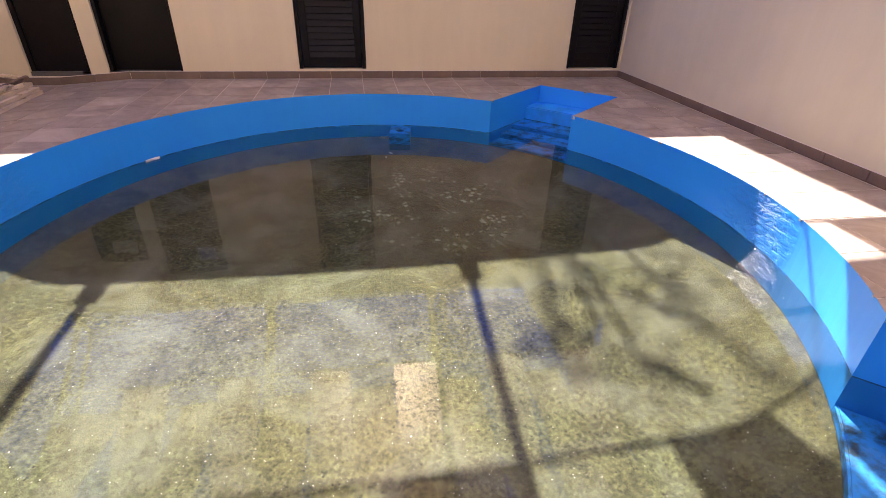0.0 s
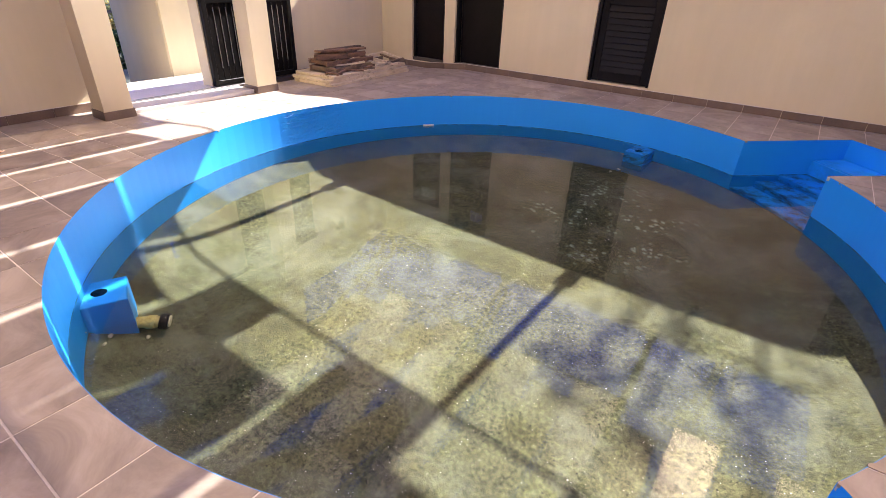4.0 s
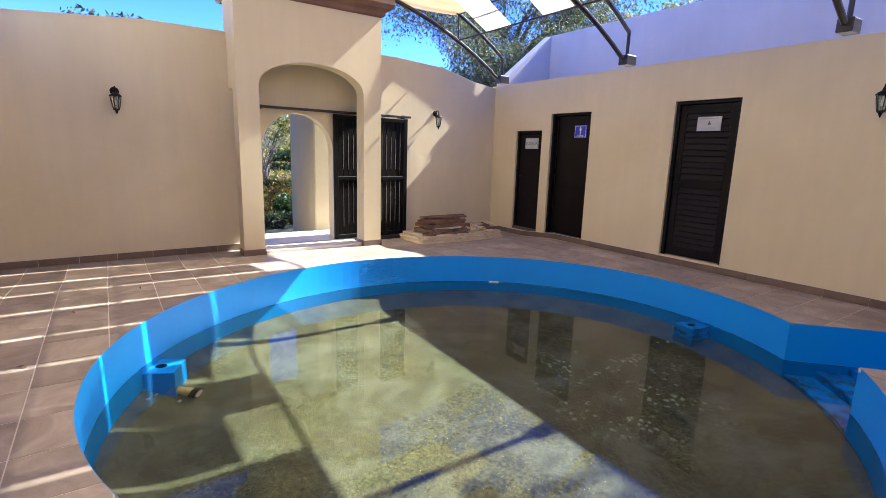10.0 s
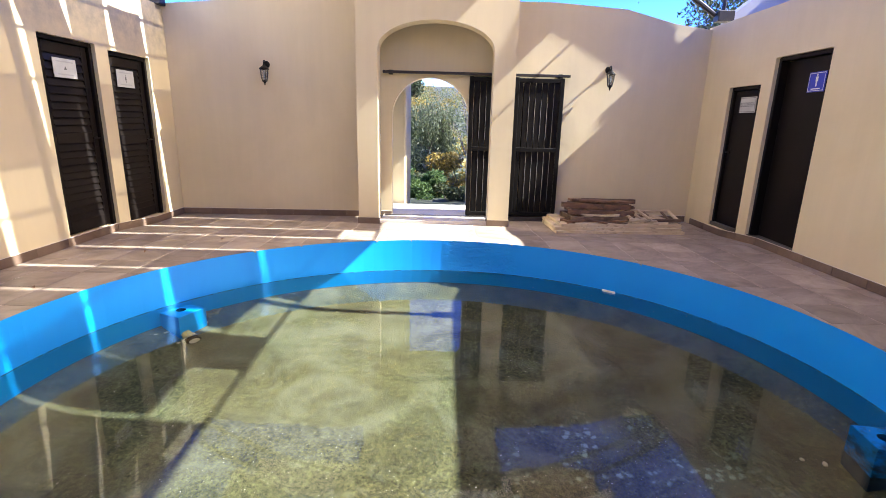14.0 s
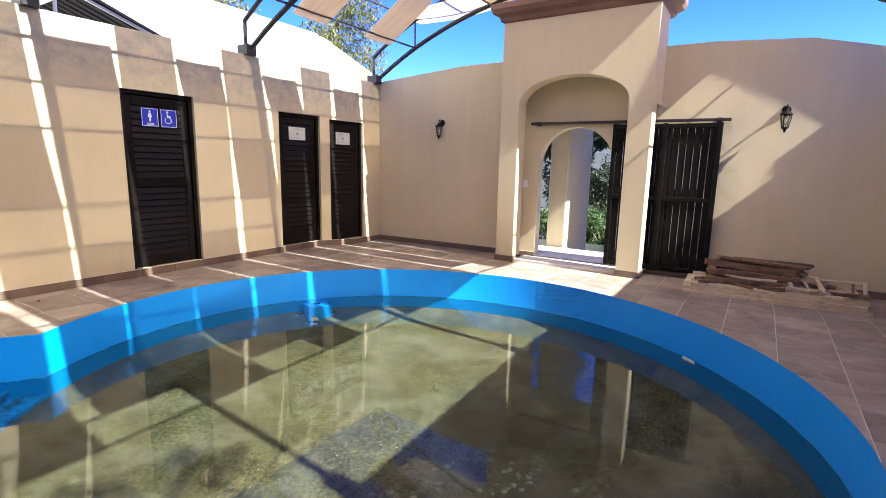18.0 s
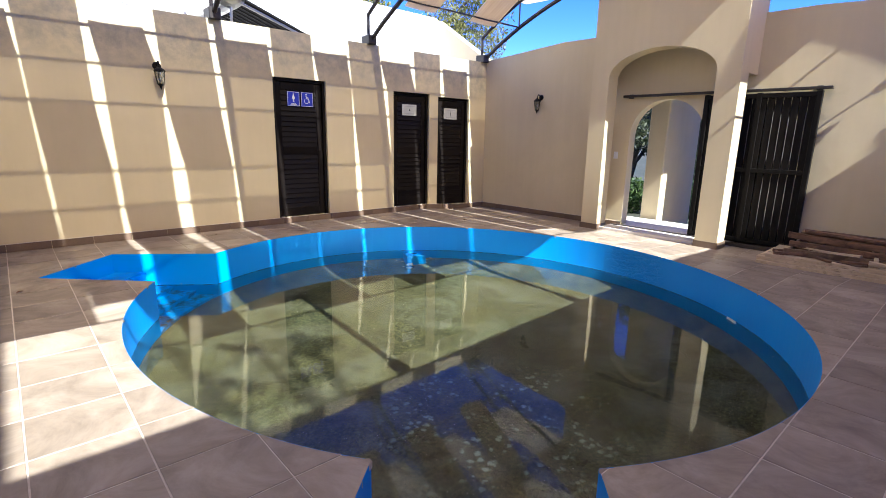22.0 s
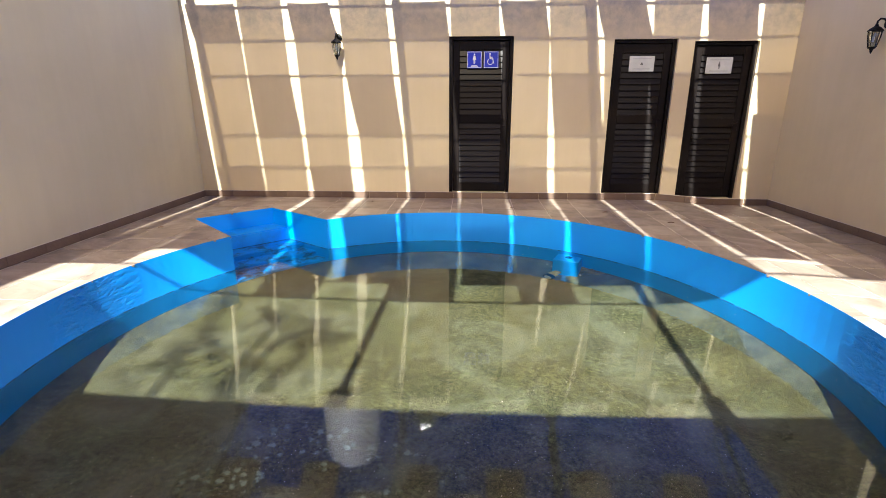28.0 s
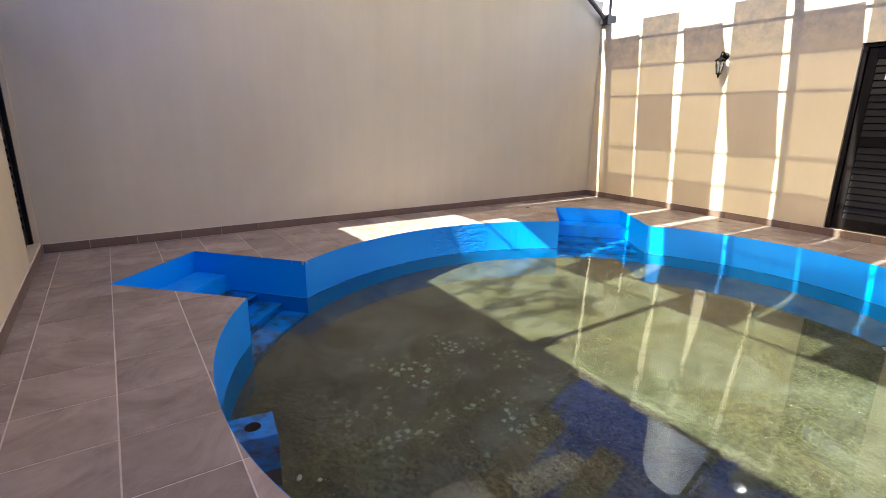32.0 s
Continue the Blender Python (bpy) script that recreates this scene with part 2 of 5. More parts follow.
def pool_paint(name="blue_pool_paint", algae=False, slimy=0.95):
    """Blue pool paint: thick brushed coat, teal and stained below the old water mark."""
    m, nt, b = material(name)
    v = coords(nt)
    geo = nt.nodes.new("ShaderNodeNewGeometry")
    sep = nt.nodes.new("ShaderNodeSeparateXYZ")
    nt.links.new(geo.outputs["Position"], sep.inputs[0])
    wob = noise_tex(nt, v, 3.0, 4, 0.6)
    blot = noise_tex(nt, v, 1.6, 5, 0.6)
    wear = noise_tex(nt, v, 9.0, 6, 0.7)
    col = mix(nt, blot, (0.003, 0.255, 0.80), (0.004, 0.305, 0.86))
    low = nt.nodes.new("ShaderNodeMath")
    low.operation = "ADD"
    low.inputs[1].default_value = 0.37
    nt.links.new(sep.outputs["Z"], low.inputs[0])
    deep = nt.nodes.new("ShaderNodeMath")
    deep.operation = "ADD"
    deep.inputs[1].default_value = 0.805
    nt.links.new(sep.outputs["Z"], deep.inputs[0])
    slime = ramp(nt, deep.outputs[0], [(0.0, (slimy, slimy, slimy)), (0.015, (0, 0, 0))])
    col = mix(nt, slime, col, mix(nt, wob, (0.045, 0.048, 0.036), (0.075, 0.085, 0.07)))
    if algae:
        grime = ramp(nt, noise_tex(nt, v, 6.0, 6, 0.72), [(0.46, (0, 0, 0)), (0.62, (0.9, 0.9, 0.9))])
        sunk = ramp(nt, low.outputs[0], [(0.0, (1, 1, 1)), (0.02, (0.25, 0.25, 0.25))])
        col = mix(nt, mix(nt, 1.0, grime, sunk, "MULTIPLY"), col, (0.016, 0.030, 0.024))
    col = mix(nt, ramp(nt, wear, [(0.70, (0, 0, 0)), (0.76, (0.55, 0.55, 0.55))]), col, (0.16, 0.33, 0.47))
    # thin broken line of scum where the still water meets the wall
    line = nt.nodes.new("ShaderNodeMath")
    line.operation = "ADD"
    line.inputs[1].default_value = 0.367 + 0.5
    nt.links.new(sep.outputs["Z"], line.inputs[0])
    band = ramp(nt, line.outputs[0], [(0.4955, (0, 0, 0)), (0.498, (1, 1, 1)), (0.504, (1, 1, 1)), (0.507, (0, 0, 0))])
    gaps = ramp(nt, noise_tex(nt, v, 11.0, 4, 0.7), [(0.40, (0.15, 0.15, 0.15)), (0.52, (0.85, 0.85, 0.85))])
    col = mix(nt, mix(nt, 1.0, band, gaps, "MULTIPLY"), col, (0.008, 0.035, 0.06))
    nt.links.new(col, b.inputs["Base Color"])
    b.inputs["Roughness"].default_value = 0.5
    crack = noise_tex(nt, coords(nt, scale=(1, 1, 2.6)), 9.0, 5, 0.62, 0.35)
    rough_ = None
    for spot in ((2.83, 2.75, -0.2), (-2.45, 3.55, -0.2)):
        near = nt.nodes.new("ShaderNodeVectorMath")
        near.operation = "DISTANCE"
        near.inputs[1].default_value = spot
        nt.links.new(v, near.inputs[0])
        f = ramp(nt, near.outputs["Value"], [(0.12, (1, 1, 1)), (0.46, (0.0, 0.0, 0.0))])
        rough_ = f if rough_ is None else mix(nt, 1.0, rough_, f, "LIGHTEN")
    ridge = ramp(nt, crack, [(0.36, (0, 0, 0)), (0.50, (0.75, 0.75, 0.75)), (0.66, (1, 1, 1))])
    bump(nt, b, mix(nt, 1.0, ridge, rough_, "MULTIPLY"), 0.65, 0.03)
    return m


PAINT = pool_paint()
STEP_PAINT = pool_paint("algae_stained_blue_paint", True)
BOX_PAINT = pool_paint("clean_blue_paint", False, 0.1)


def pool_floor_material():
    m, nt, b = material("algae_stained_pebble_floor")
    v = coords(nt)
    big = noise_tex(nt, v, 0.55, 5, 0.6, 0.6)
    mid = noise_tex(nt, v, 3.2, 6, 0.7)
    grit = noise_tex(nt, v, 38, 5, 0.8)
    fine = noise_tex(nt, v, 120, 2, 0.7)
    col = ramp(nt, big, [(0.3, (0.090, 0.086, 0.034)), (0.5, (0.091, 0.092, 0.040)), (0.7, (0.073, 0.091, 0.046))])
    col = mix(nt, 0.8, col, ramp(nt, mid, [(0.3, (0.42, 0.40, 0.34)), (0.7, (1.3, 1.3, 1.25))]), "MULTIPLY")
    col = mix(nt, 1.0, col, ramp(nt, grit, [(0.33, (0.25, 0.25, 0.22)), (0.5, (0.95, 0.95, 0.95)), (0.68, (1.95, 1.95, 1.9))]), "MULTIPLY")
    col = mix(nt, 1.0, col, ramp(nt, fine, [(0.3, (0.7, 0.7, 0.7)), (0.7, (1.3, 1.3, 1.3))]), "MULTIPLY")
    pale = nt.nodes.new("ShaderNodeTexVoronoi")
    pale.inputs["Scale"].default_value = 30
    nt.links.new(v, pale.inputs["Vector"])
    peb = ramp(nt, pale.outputs["Distance"], [(0.10, (0.75, 0.75, 0.75)), (0.16, (0, 0, 0))])
    some = ramp(nt, pale.outputs["Color"], [(0.66, (0, 0, 0)), (0.8, (1, 1, 1))])
    col = mix(nt, mix(nt, 1.0, peb, some, "MULTIPLY"), col, (0.36, 0.34, 0.25))
    chip = nt.nodes.new("ShaderNodeTexVoronoi")
    chip.inputs["Scale"].default_value = 62
    nt.links.new(v, chip.inputs["Vector"])
    few = mix(nt, 1.0, ramp(nt, chip.outputs["Distance"], [(0.16, (0.9, 0.9, 0.9)), (0.24, (0, 0, 0))]), ramp(nt, chip.outputs["Color"], [(0.80, (0, 0, 0)), (0.84, (1, 1, 1))]), "MULTIPLY")
    col = mix(nt, few, col, (0.55, 0.55, 0.45))
    dirt = nt.nodes.new("ShaderNodeTexVoronoi")
    dirt.inputs["Scale"].default_value = 42
    nt.links.new(v, dirt.inputs["Vector"])
    crumb = mix(nt, 1.0, ramp(nt, dirt.outputs["Distance"], [(0.18, (0.9, 0.9, 0.9)), (0.30, (0, 0, 0))]), ramp(nt, dirt.outputs["Color"], [(0.62, (0, 0, 0)), (0.72, (1, 1, 1))]), "MULTIPLY")
    col = mix(nt, crumb, col, (0.022, 0.020, 0.013))
    silt = ramp(nt, noise_tex(nt, v, 1.7, 6, 0.68, 0.4), [(0.46, (0, 0, 0)), (0.66, (0.5, 0.5, 0.5))])
    col = mix(nt, silt, col, (0.20, 0.208, 0.150))
    tuft = nt.nodes.new("ShaderNodeTexVoronoi")
    tuft.inputs["Scale"].default_value = 15
    warp = nt.nodes.new("ShaderNodeVectorMath")
    warp.operation = "MULTIPLY_ADD"
    wn_ = nt.nodes.new("ShaderNodeTexNoise")
    wn_.inputs["Scale"].default_value, wn_.inputs["Detail"].default_value = 30, 3
    nt.links.new(v, wn_.inputs["Vector"])
    nt.links.new(wn_.outputs["Color"], warp.inputs[0])
    warp.inputs[1].default_value = (0.05, 0.05, 0.05)
    nt.links.new(v, warp.inputs[2])
    nt.links.new(warp.outputs[0], tuft.inputs["Vector"])
    flock = mix(nt, 1.0, ramp(nt, tuft.outputs["Distance"], [(0.22, (1, 1, 1)), (0.42, (0, 0, 0))]), ramp(nt, noise_tex(nt, v, 3.2, 3, 0.6), [(0.47, (0, 0, 0)), (0.56, (1, 1, 1))]), "MULTIPLY")
    away = nt.nodes.new("ShaderNodeVectorMath")
    away.operation = "DISTANCE"
    away.inputs[1].default_value = (0.75, 4.25, FLOOR_Z)
    nt.links.new(v, away.inputs[0])
    fl = mix(nt, 1.0, flock, ramp(nt, away.outputs["Value"], [(0.6, (0.9, 0.9, 0.9)), (1.7, (0, 0, 0))]), "MULTIPLY")
    col = mix(nt, fl, col, (0.32, 0.40, 0.28))
    nt.links.new(col, b.inputs["Base Color"])
    b.inputs["Roughness"].default_value = 0.8
    bump(nt, b, grit, 0.7, 0.02)
    return m


FLOOR_Z = -1.045
POOL_FLOOR = pool_floor_material()


def water_material():
    m = bpy.data.materials.new("still_pool_water")
    m.use_nodes = True
    nt = m.node_tree
    nt.nodes.clear()
    o = nt.nodes.new("ShaderNodeOutputMaterial")
    tr = nt.nodes.new("ShaderNodeBsdfRefraction")
    tr.inputs["Color"].default_value = (0.99, 1.0, 0.95, 1)
    tr.inputs["Roughness"].default_value, tr.inputs["IOR"].default_value = 0.0, 1.33
    gl = nt.nodes.new("ShaderNodeBsdfGlossy")
    gl.inputs["Roughness"].default_value = 0.003
    gl.inputs["Color"].default_value = (1, 1, 1, 1)
    fr = nt.nodes.new("ShaderNodeFresnel")
    fr.inputs["IOR"].default_value = 1.33
    mx = nt.nodes.new("ShaderNodeMixShader")
    v = coords(nt)
    n1 = noise_tex(nt, v, 4.5, 3, 0.5, 0.8)
    bp = nt.nodes.new("ShaderNodeBump")
    bp.inputs["Strength"].default_value, bp.inputs["Distance"].default_value = 0.035, 0.01
    nt.links.new(n1, bp.inputs["Height"])
    nt.links.new(bp.outputs[0], gl.inputs["Normal"])
    nt.links.new(fr.outputs[0], mx.inputs[0])
    nt.links.new(tr.outputs[0], mx.inputs[1])
    nt.links.new(gl.outputs[0], mx.inputs[2])
    nt.links.new(mx.outputs[0], o.inputs[0])
    return m


WATER = water_material()


def shade_cloth(name, open_share):
    """Open-weave cream shade cloth: part of the light goes straight through."""
    m = bpy.data.materials.new(name)
    m.use_nodes = True
    nt = m.node_tree
    nt.nodes.clear()
    o = nt.nodes.new("ShaderNodeOutputMaterial")
    tr = nt.nodes.new("ShaderNodeBsdfTransparent")
    tr.inputs[0].default_value = (1, 0.84, 0.64, 1)
    df = nt.nodes.new("ShaderNodeBsdfDiffuse")
    tl = nt.nodes.new("ShaderNodeBsdfTranslucent")
    v = coords(nt)
    fold = noise_tex(nt, coords(nt, scale=(14, 1, 1)), 1.2, 4, 0.6)
    col = ramp(nt, fold, [(0.3, (0.65, 0.53, 0.39)), (0.7, (0.79, 0.66, 0.49))])
    nt.links.new(col, df.inputs[0])
    nt.links.new(col, tl.inputs[0])
    m1, m2 = nt.nodes.new("ShaderNodeMixShader"), nt.nodes.new("ShaderNodeMixShader")
    m1.inputs[0].default_value, m2.inputs[0].default_value = 0.52, open_share
    nt.links.new(df.outputs[0], m1.inputs[1])
    nt.links.new(tl.outputs[0], m1.inputs[2])
    nt.links.new(m1.outputs[0], m2.inputs[1])
    nt.links.new(tr.outputs[0], m2.inputs[2])
    # the weave scatters some of the sun forwards, round its own direction
    haze, m3 = nt.nodes.new("ShaderNodeBsdfRefraction"), nt.nodes.new("ShaderNodeMixShader")
    haze.inputs["Color"].default_value = (1, 0.80, 0.58, 1)
    haze.inputs["Roughness"].default_value, haze.inputs["IOR"].default_value = 0.7, 1.25
    m3.inputs[0].default_value = 0.03
    nt.links.new(m2.outputs[0], m3.inputs[1])
    nt.links.new(haze.outputs[0], m3.inputs[2])
    nt.links.new(m3.outputs[0], o.inputs[0])
    return m


CLOTH = shade_cloth("cream_shade_cloth", 0.10)
# made-up second layer, only there to darken the rising stretches' shadow
DARKENING_CLOTH = shade_cloth("added_darkening_cloth_layer", 0.34)


def wood_material(name, a, b_, rotten=0.46):
    m, nt, b = material(name)
    oi = nt.nodes.new("ShaderNodeObjectInfo")
    g = noise_tex(nt, coords(nt, scale=(30, 1.6, 30)), 1.0, 6, 0.65, 0.6)
    s = noise_tex(nt, coords(nt), 2.5, 4, 0.6)
    col = mix(nt, g, a, b_)
    col = mix(nt, 0.7, col, ramp(nt, s, [(0.3, (0.65, 0.6, 0.56)), (0.7, (1.2, 1.2, 1.2))]), "MULTIPLY")
    col = mix(nt, 1.0, col, ramp(nt, oi.outputs["Random"], [(0, (0.7, 0.68, 0.66)), (1, (1.3, 1.3, 1.3))]), "MULTIPLY")
    rot = noise_tex(nt, coords(nt, scale=(1, 1, 2)), 7.0, 6, 0.7, 0.5)
    col = mix(nt, ramp(nt, rot, [(rotten, (0, 0, 0)), (rotten + 0.16, (0.75, 0.75, 0.75))]), col, (0.055, 0.034, 0.022))
    nt.links.new(col, b.inputs["Base Color"])
    b.inputs["Roughness"].default_value = 0.8
    bump(nt, b, g, 0.5, 0.006)
    return m


PALE_WOOD = wood_material("weathered_pale_board", (0.40, 0.31, 0.19), (0.80, 0.68, 0.48), 0.56)
RED_WOOD = wood_material("reddish_scrap_wood", (0.085, 0.042, 0.025), (0.33, 0.185, 0.105))

BROWN_WOOD = wood_material("brown_weathered_wood", (0.10, 0.062, 0.038), (0.34, 0.235, 0.145))


def leaf_material(name, stops):
    m, nt, b = material(name)
    g = nt.nodes.new("ShaderNodeNewGeometry")
    col = ramp(nt, g.outputs["Random Per Island"], stops)
    nt.links.new(col, b.inputs["Base Color"])
    b.inputs["Roughness"].default_value = 0.6
    # thin blades let part of the sun through
    o = next(n for n in nt.nodes if n.type == "OUTPUT_MATERIAL")
    tl, mx = nt.nodes.new("ShaderNodeBsdfTranslucent"), nt.nodes.new("ShaderNodeMixShader")
    nt.links.new(col, tl.inputs[0])
    mx.inputs[0].default_value = 0.4
    nt.links.new(b.outputs[0], mx.inputs[1])
    nt.links.new(tl.outputs[0], mx.inputs[2])
    nt.links.new(mx.outputs[0], o.inputs[0])
    return m


LEAF_GREY = leaf_material("grey_green_leaves", [(0, (0.018, 0.028, 0.010)), (0.6, (0.05, 0.065, 0.028)), (1, (0.10, 0.11, 0.055))])
LEAF_OLIVE = leaf_material("olive_leaves", [(0, (0.045, 0.06, 0.026)), (0.6, (0.11, 0.13, 0.062)), (1, (0.20, 0.21, 0.115))])
LEAF_YELLOW = leaf_material("yellow_green_leaves", [(0, (0.08, 0.09, 0.020)), (0.6, (0.20, 0.195, 0.05)), (1, (0.33, 0.30, 0.085))])
LEAF_WILLOW = leaf_material("pale_willow_leaves", [(0, (0.055, 0.070, 0.026)), (0.6, (0.115, 0.130, 0.056)), (1, (0.18, 0.19, 0.10))])
LEAF_GREEN = leaf_material("green_leaves", [(0, (0.018, 0.045, 0.01)), (0.6, (0.07, 0.12, 0.03)), (1, (0.16, 0.23, 0.07))])
LEAF_RUST = leaf_material("autumn_leaves", [(0, (0.11, 0.075, 0.013)), (0.5, (0.30, 0.20, 0.034)), (1, (0.44, 0.31, 0.06))])
BARK = mottled("grey_brown_bark", (0.10, 0.075, 0.055), (0.16, 0.13, 0.10), 4, 30, 0.9, 0.3, 0.6, 0.02)
EARTH = mottled("dry_hill_ground", (0.060, 0.056, 0.040), (0.034, 0.041, 0.027), 0.12, 3, 0.95, 0.4)


OLD_PIPE = mottled("algae_stained_pipe", (0.55, 0.46, 0.16), (0.30, 0.24, 0.07), 14, 60, 0.7, 0.4, 0.3, 0.003)
UNDERWATER = (POOL_FLOOR, PAINT, STEP_PAINT, BOX_PAINT, PVC, OLD_PIPE)


# ---- shape helpers ----
def mesh_of(bm, name):
    me = bpy.data.meshes.new(name)
    bm.normal_update()
    bm.to_mesh(me)
    bm.free()
    return me


def finish(ob, mat):
    ob.cycles.is_caustics_receiver = mat in UNDERWATER
    ob.data.materials.append(mat)
    return ob


def part(name, bm, mat, parent=None, label=""):
    """Links a bmesh as one mesh object under a thing."""
    ob = finish(new(name, mesh_of(bm, name)), mat)
    if parent is not None:
        ob.parent = parent
    if label:
        ob["label"] = label
    return ob


def thing(name, label, category, at=(0, 0, 0), turn=0.0, group="", kind=""):
    ob = new(name)
    ob.matrix_basis = pose(*at, 0, 0, turn)
    ob.empty_display_size = 0.1
    return tagged(ob, label, category, group, kind)


def setting(name, bm, mat, label, category):
    return tagged(part(name, bm, mat), label, category, kind="structure")


def box(bm, x0, x1, y0, y1, z0, z1):
    v = [bm.verts.new((x, y, z)) for z in (z0, z1) for y in (y0, y1) for x in (x0, x1)]
    for f in ((0, 2, 3, 1), (4, 5, 7, 6), (0, 1, 5, 4), (2, 6, 7, 3), (0, 4, 6, 2), (1, 3, 7, 5)):
        bm.faces.new([v[i] for i in f])
    return v


def soft_box(x0, x1, y0, y1, z0, z1, r=0.008, seg=1):
    bm = bmesh.new()
    box(bm, x0, x1, y0, y1, z0, z1)
    bmesh.ops.bevel(bm, geom=bm.edges[:], offset=r, segments=seg, affect="EDGES", profile=0.6)
    return bm


def moved(bm, m):
    bmesh.ops.transform(bm, matrix=m, verts=bm.verts[:])
    return bm


def prism(bm, outline, a, b, axis="x"):
    """Extrudes a 2D outline along an axis from a to b."""
    def place(p, d):
        return {"x": (d, p[0], p[1]), "y": (p[0], d, p[1]), "z": (p[0], p[1], d)}[axis]
    lo = [bm.verts.new(place(p, a)) for p in outline]
    hi = [bm.verts.new(place(p, b)) for p in outline]
    bm.faces.new(lo)
    bm.faces.new(hi[::-1])
    n = len(outline)
    for i in range(n):
        bm.faces.new((lo[i], hi[i], hi[(i + 1) % n], lo[(i + 1) % n]))
    bmesh.ops.recalc_face_normals(bm, faces=bm.faces[:])
    return bm


def tube(bm, pts, r, sides=8, caps=True):
    """A round or square tube along points; r may be a number or one per point."""
    pts = [Vector(p) for p in pts]
    rs = r if isinstance(r, (list, tuple)) else [r] * len(pts)
    rings = []
    side = None
    for i, p in enumerate(pts):
        d = (pts[min(i + 1, len(pts) - 1)] - pts[max(i - 1, 0)]).normalized()
        if side is None:
            side = d.orthogonal().normalized() if abs(d.x) > 0.9 or abs(d.z) > 0.99 else d.cross(Vector((0, 0, 1))).normalized()
        side = (side - d * side.dot(d)).normalized()
        up = d.cross(side)
        ring = []
        for k in range(sides):
            a = 2 * math.pi * (k + 0.5) / sides
            ring.append(bm.verts.new(p + rs[i] * (math.cos(a) * side + math.sin(a) * up)))
        rings.append(ring)
    for a, b in zip(rings, rings[1:]):
        for k in range(sides):
            bm.faces.new((a[k], a[(k + 1) % sides], b[(k + 1) % sides], b[k]))
    if caps:
        bm.faces.new(rings[0][::-1])
        bm.faces.new(rings[-1])
    return bm


def lathe(bm, profile, sides=16, at=(0, 0, 0)):
    """Turns (radius, height) pairs about the z axis."""
    rings = []
    for r, z in profile:
        rings.append([bm.verts.new((at[0] + r * math.cos(2 * math.pi * k / sides), at[1] + r * math.sin(2 * math.pi * k / sides), at[2] + z)) for k in range(sides)])
    for a, b in zip(rings, rings[1:]):
        for k in range(sides):
            bm.faces.new((a[k], a[(k + 1) % sides], b[(k + 1) % sides], b[k]))
    bm.faces.new(rings[0][::-1])
    bm.faces.new(rings[-1])
    return bm


def wall_run(bm, a0, a1, d0, d1, z1, holes, along="x", z0=-0.3):
    """A straight wall with rectangular holes (from, to, bottom, top)."""
    def put(u0, u1, lo, hi):
        if u1 - u0 > 1e-4 and hi - lo > 1e-4:
            if along == "x":
                box(bm, u0, u1, d0, d1, lo, hi)
            else:
                box(bm, d0, d1, u0, u1, lo, hi)
    u = a0
    for h0, h1, lo, hi in sorted(holes):
        put(u, h0, z0, z1)
        put(h0, h1, z0, lo)
        put(h0, h1, hi, z1)
        u = h1
    put(u, a1, z0, z1)
    return bm


# ---- plan ----
XW, XE, YS, YN = -4.25, 3.78, -0.75, 6.84
TOP = 2.80
CX, CY, RX, RY = 0.16, 3.05, 2.685, 2.865
WATER_Z = -0.368
FALL = -0.065


def fall(x):
    """Height of the deck, which drops towards the entrance wall."""
    return FALL * min(1.0, max(0.0, (-2.64 - x) / 0.8))


def lay(ob, x0, x1, y, z=0.0):
    """Lays a piece that starts at x0 on the deck's slope."""
    ob.location = (x0, y, fall(x0) + z)
    ob.rotation_euler = (0, -math.atan2(fall(x1) - fall(x0), x1 - x0), 0)


def on_rim(x, y):
    s = math.hypot((x - CX) / RX, (y - CY) / RY)
    return (CX + (x - CX) / s, CY + (y - CY) / s)


NE = (on_rim(1.53, 5.42), on_rim(2.27, 4.83), (3.17, 5.62), (2.44, 6.32))
SE = (on_rim(2.29, 1.47), on_rim(1.53, 0.74), (2.49, 0.0), (3.16, 0.66))

N_DOORS = {"store": (-3.74, -3.08, 0.035, 1.86), "men": (-2.88, -2.03, 0.075, 2.13), "changing": (-0.63, 0.22, 0.11, 2.19), "corner": (2.98, 3.76, 0.11, 2.19)}
S_DOORS = {"women": (-0.62, 0.22, 0.085, 2.13), "changing": (-2.70, -1.90, 0.08, 2.08), "end": (-3.71, -2.91, 0.03, 2.05)}

bm = wall_run(bmesh.new(), XW - 0.25, XE + 0.25, YN, YN + 0.22, TOP - 0.09, [v for v in N_DOORS.values()])
setting("wall_north", bm, CREAM, "cream plastered courtyard wall with dark door openings", "wall")
bm = wall_run(bmesh.new(), XW - 0.25, XE + 0.25, YS - 0.22, YS, TOP - 0.03, [v for v in S_DOORS.values()])
setting("wall_south", bm, STAINED, "cream plastered wall striped by sun through shade cloth", "wall")
# the stepped top is made up: cut low so sun reaches the eastmost slit
bm = prism(bmesh.new(), [(YS, -0.3), (YN, -0.3), (YN, 4.7), (6.3, 4.7), (6.3, 2.92), (1.6, 2.92), (0.6, 3.12), (YS, 3.12)], XE, XE + 0.25, "x")
setting("wall_east", bm, BEIGE, "tall plain beige plastered wall, unseen top cut down to let sun in", "wall")
bm = bmesh.new()
box(bm, XE, XE + 0.25, YN + 0.23, 9.5, -0.3, 4.7)
# added unseen wall at full height behind the stretch cut low
box(bm, XE + 0.38, XE + 0.6, YS, 6.3, -0.3, 4.7)
setting("wall_east_back", bm, BEIGE, "tall plain beige wall behind the changing rooms", "wall")
arch = [(3.46, -0.3)] + [(2.90 + 0.555 * math.cos(a), 1.40 + 0.545 * math.sin(a)) for a in np.linspace(0, math.pi, 25)] + [(2.345, -0.3)]
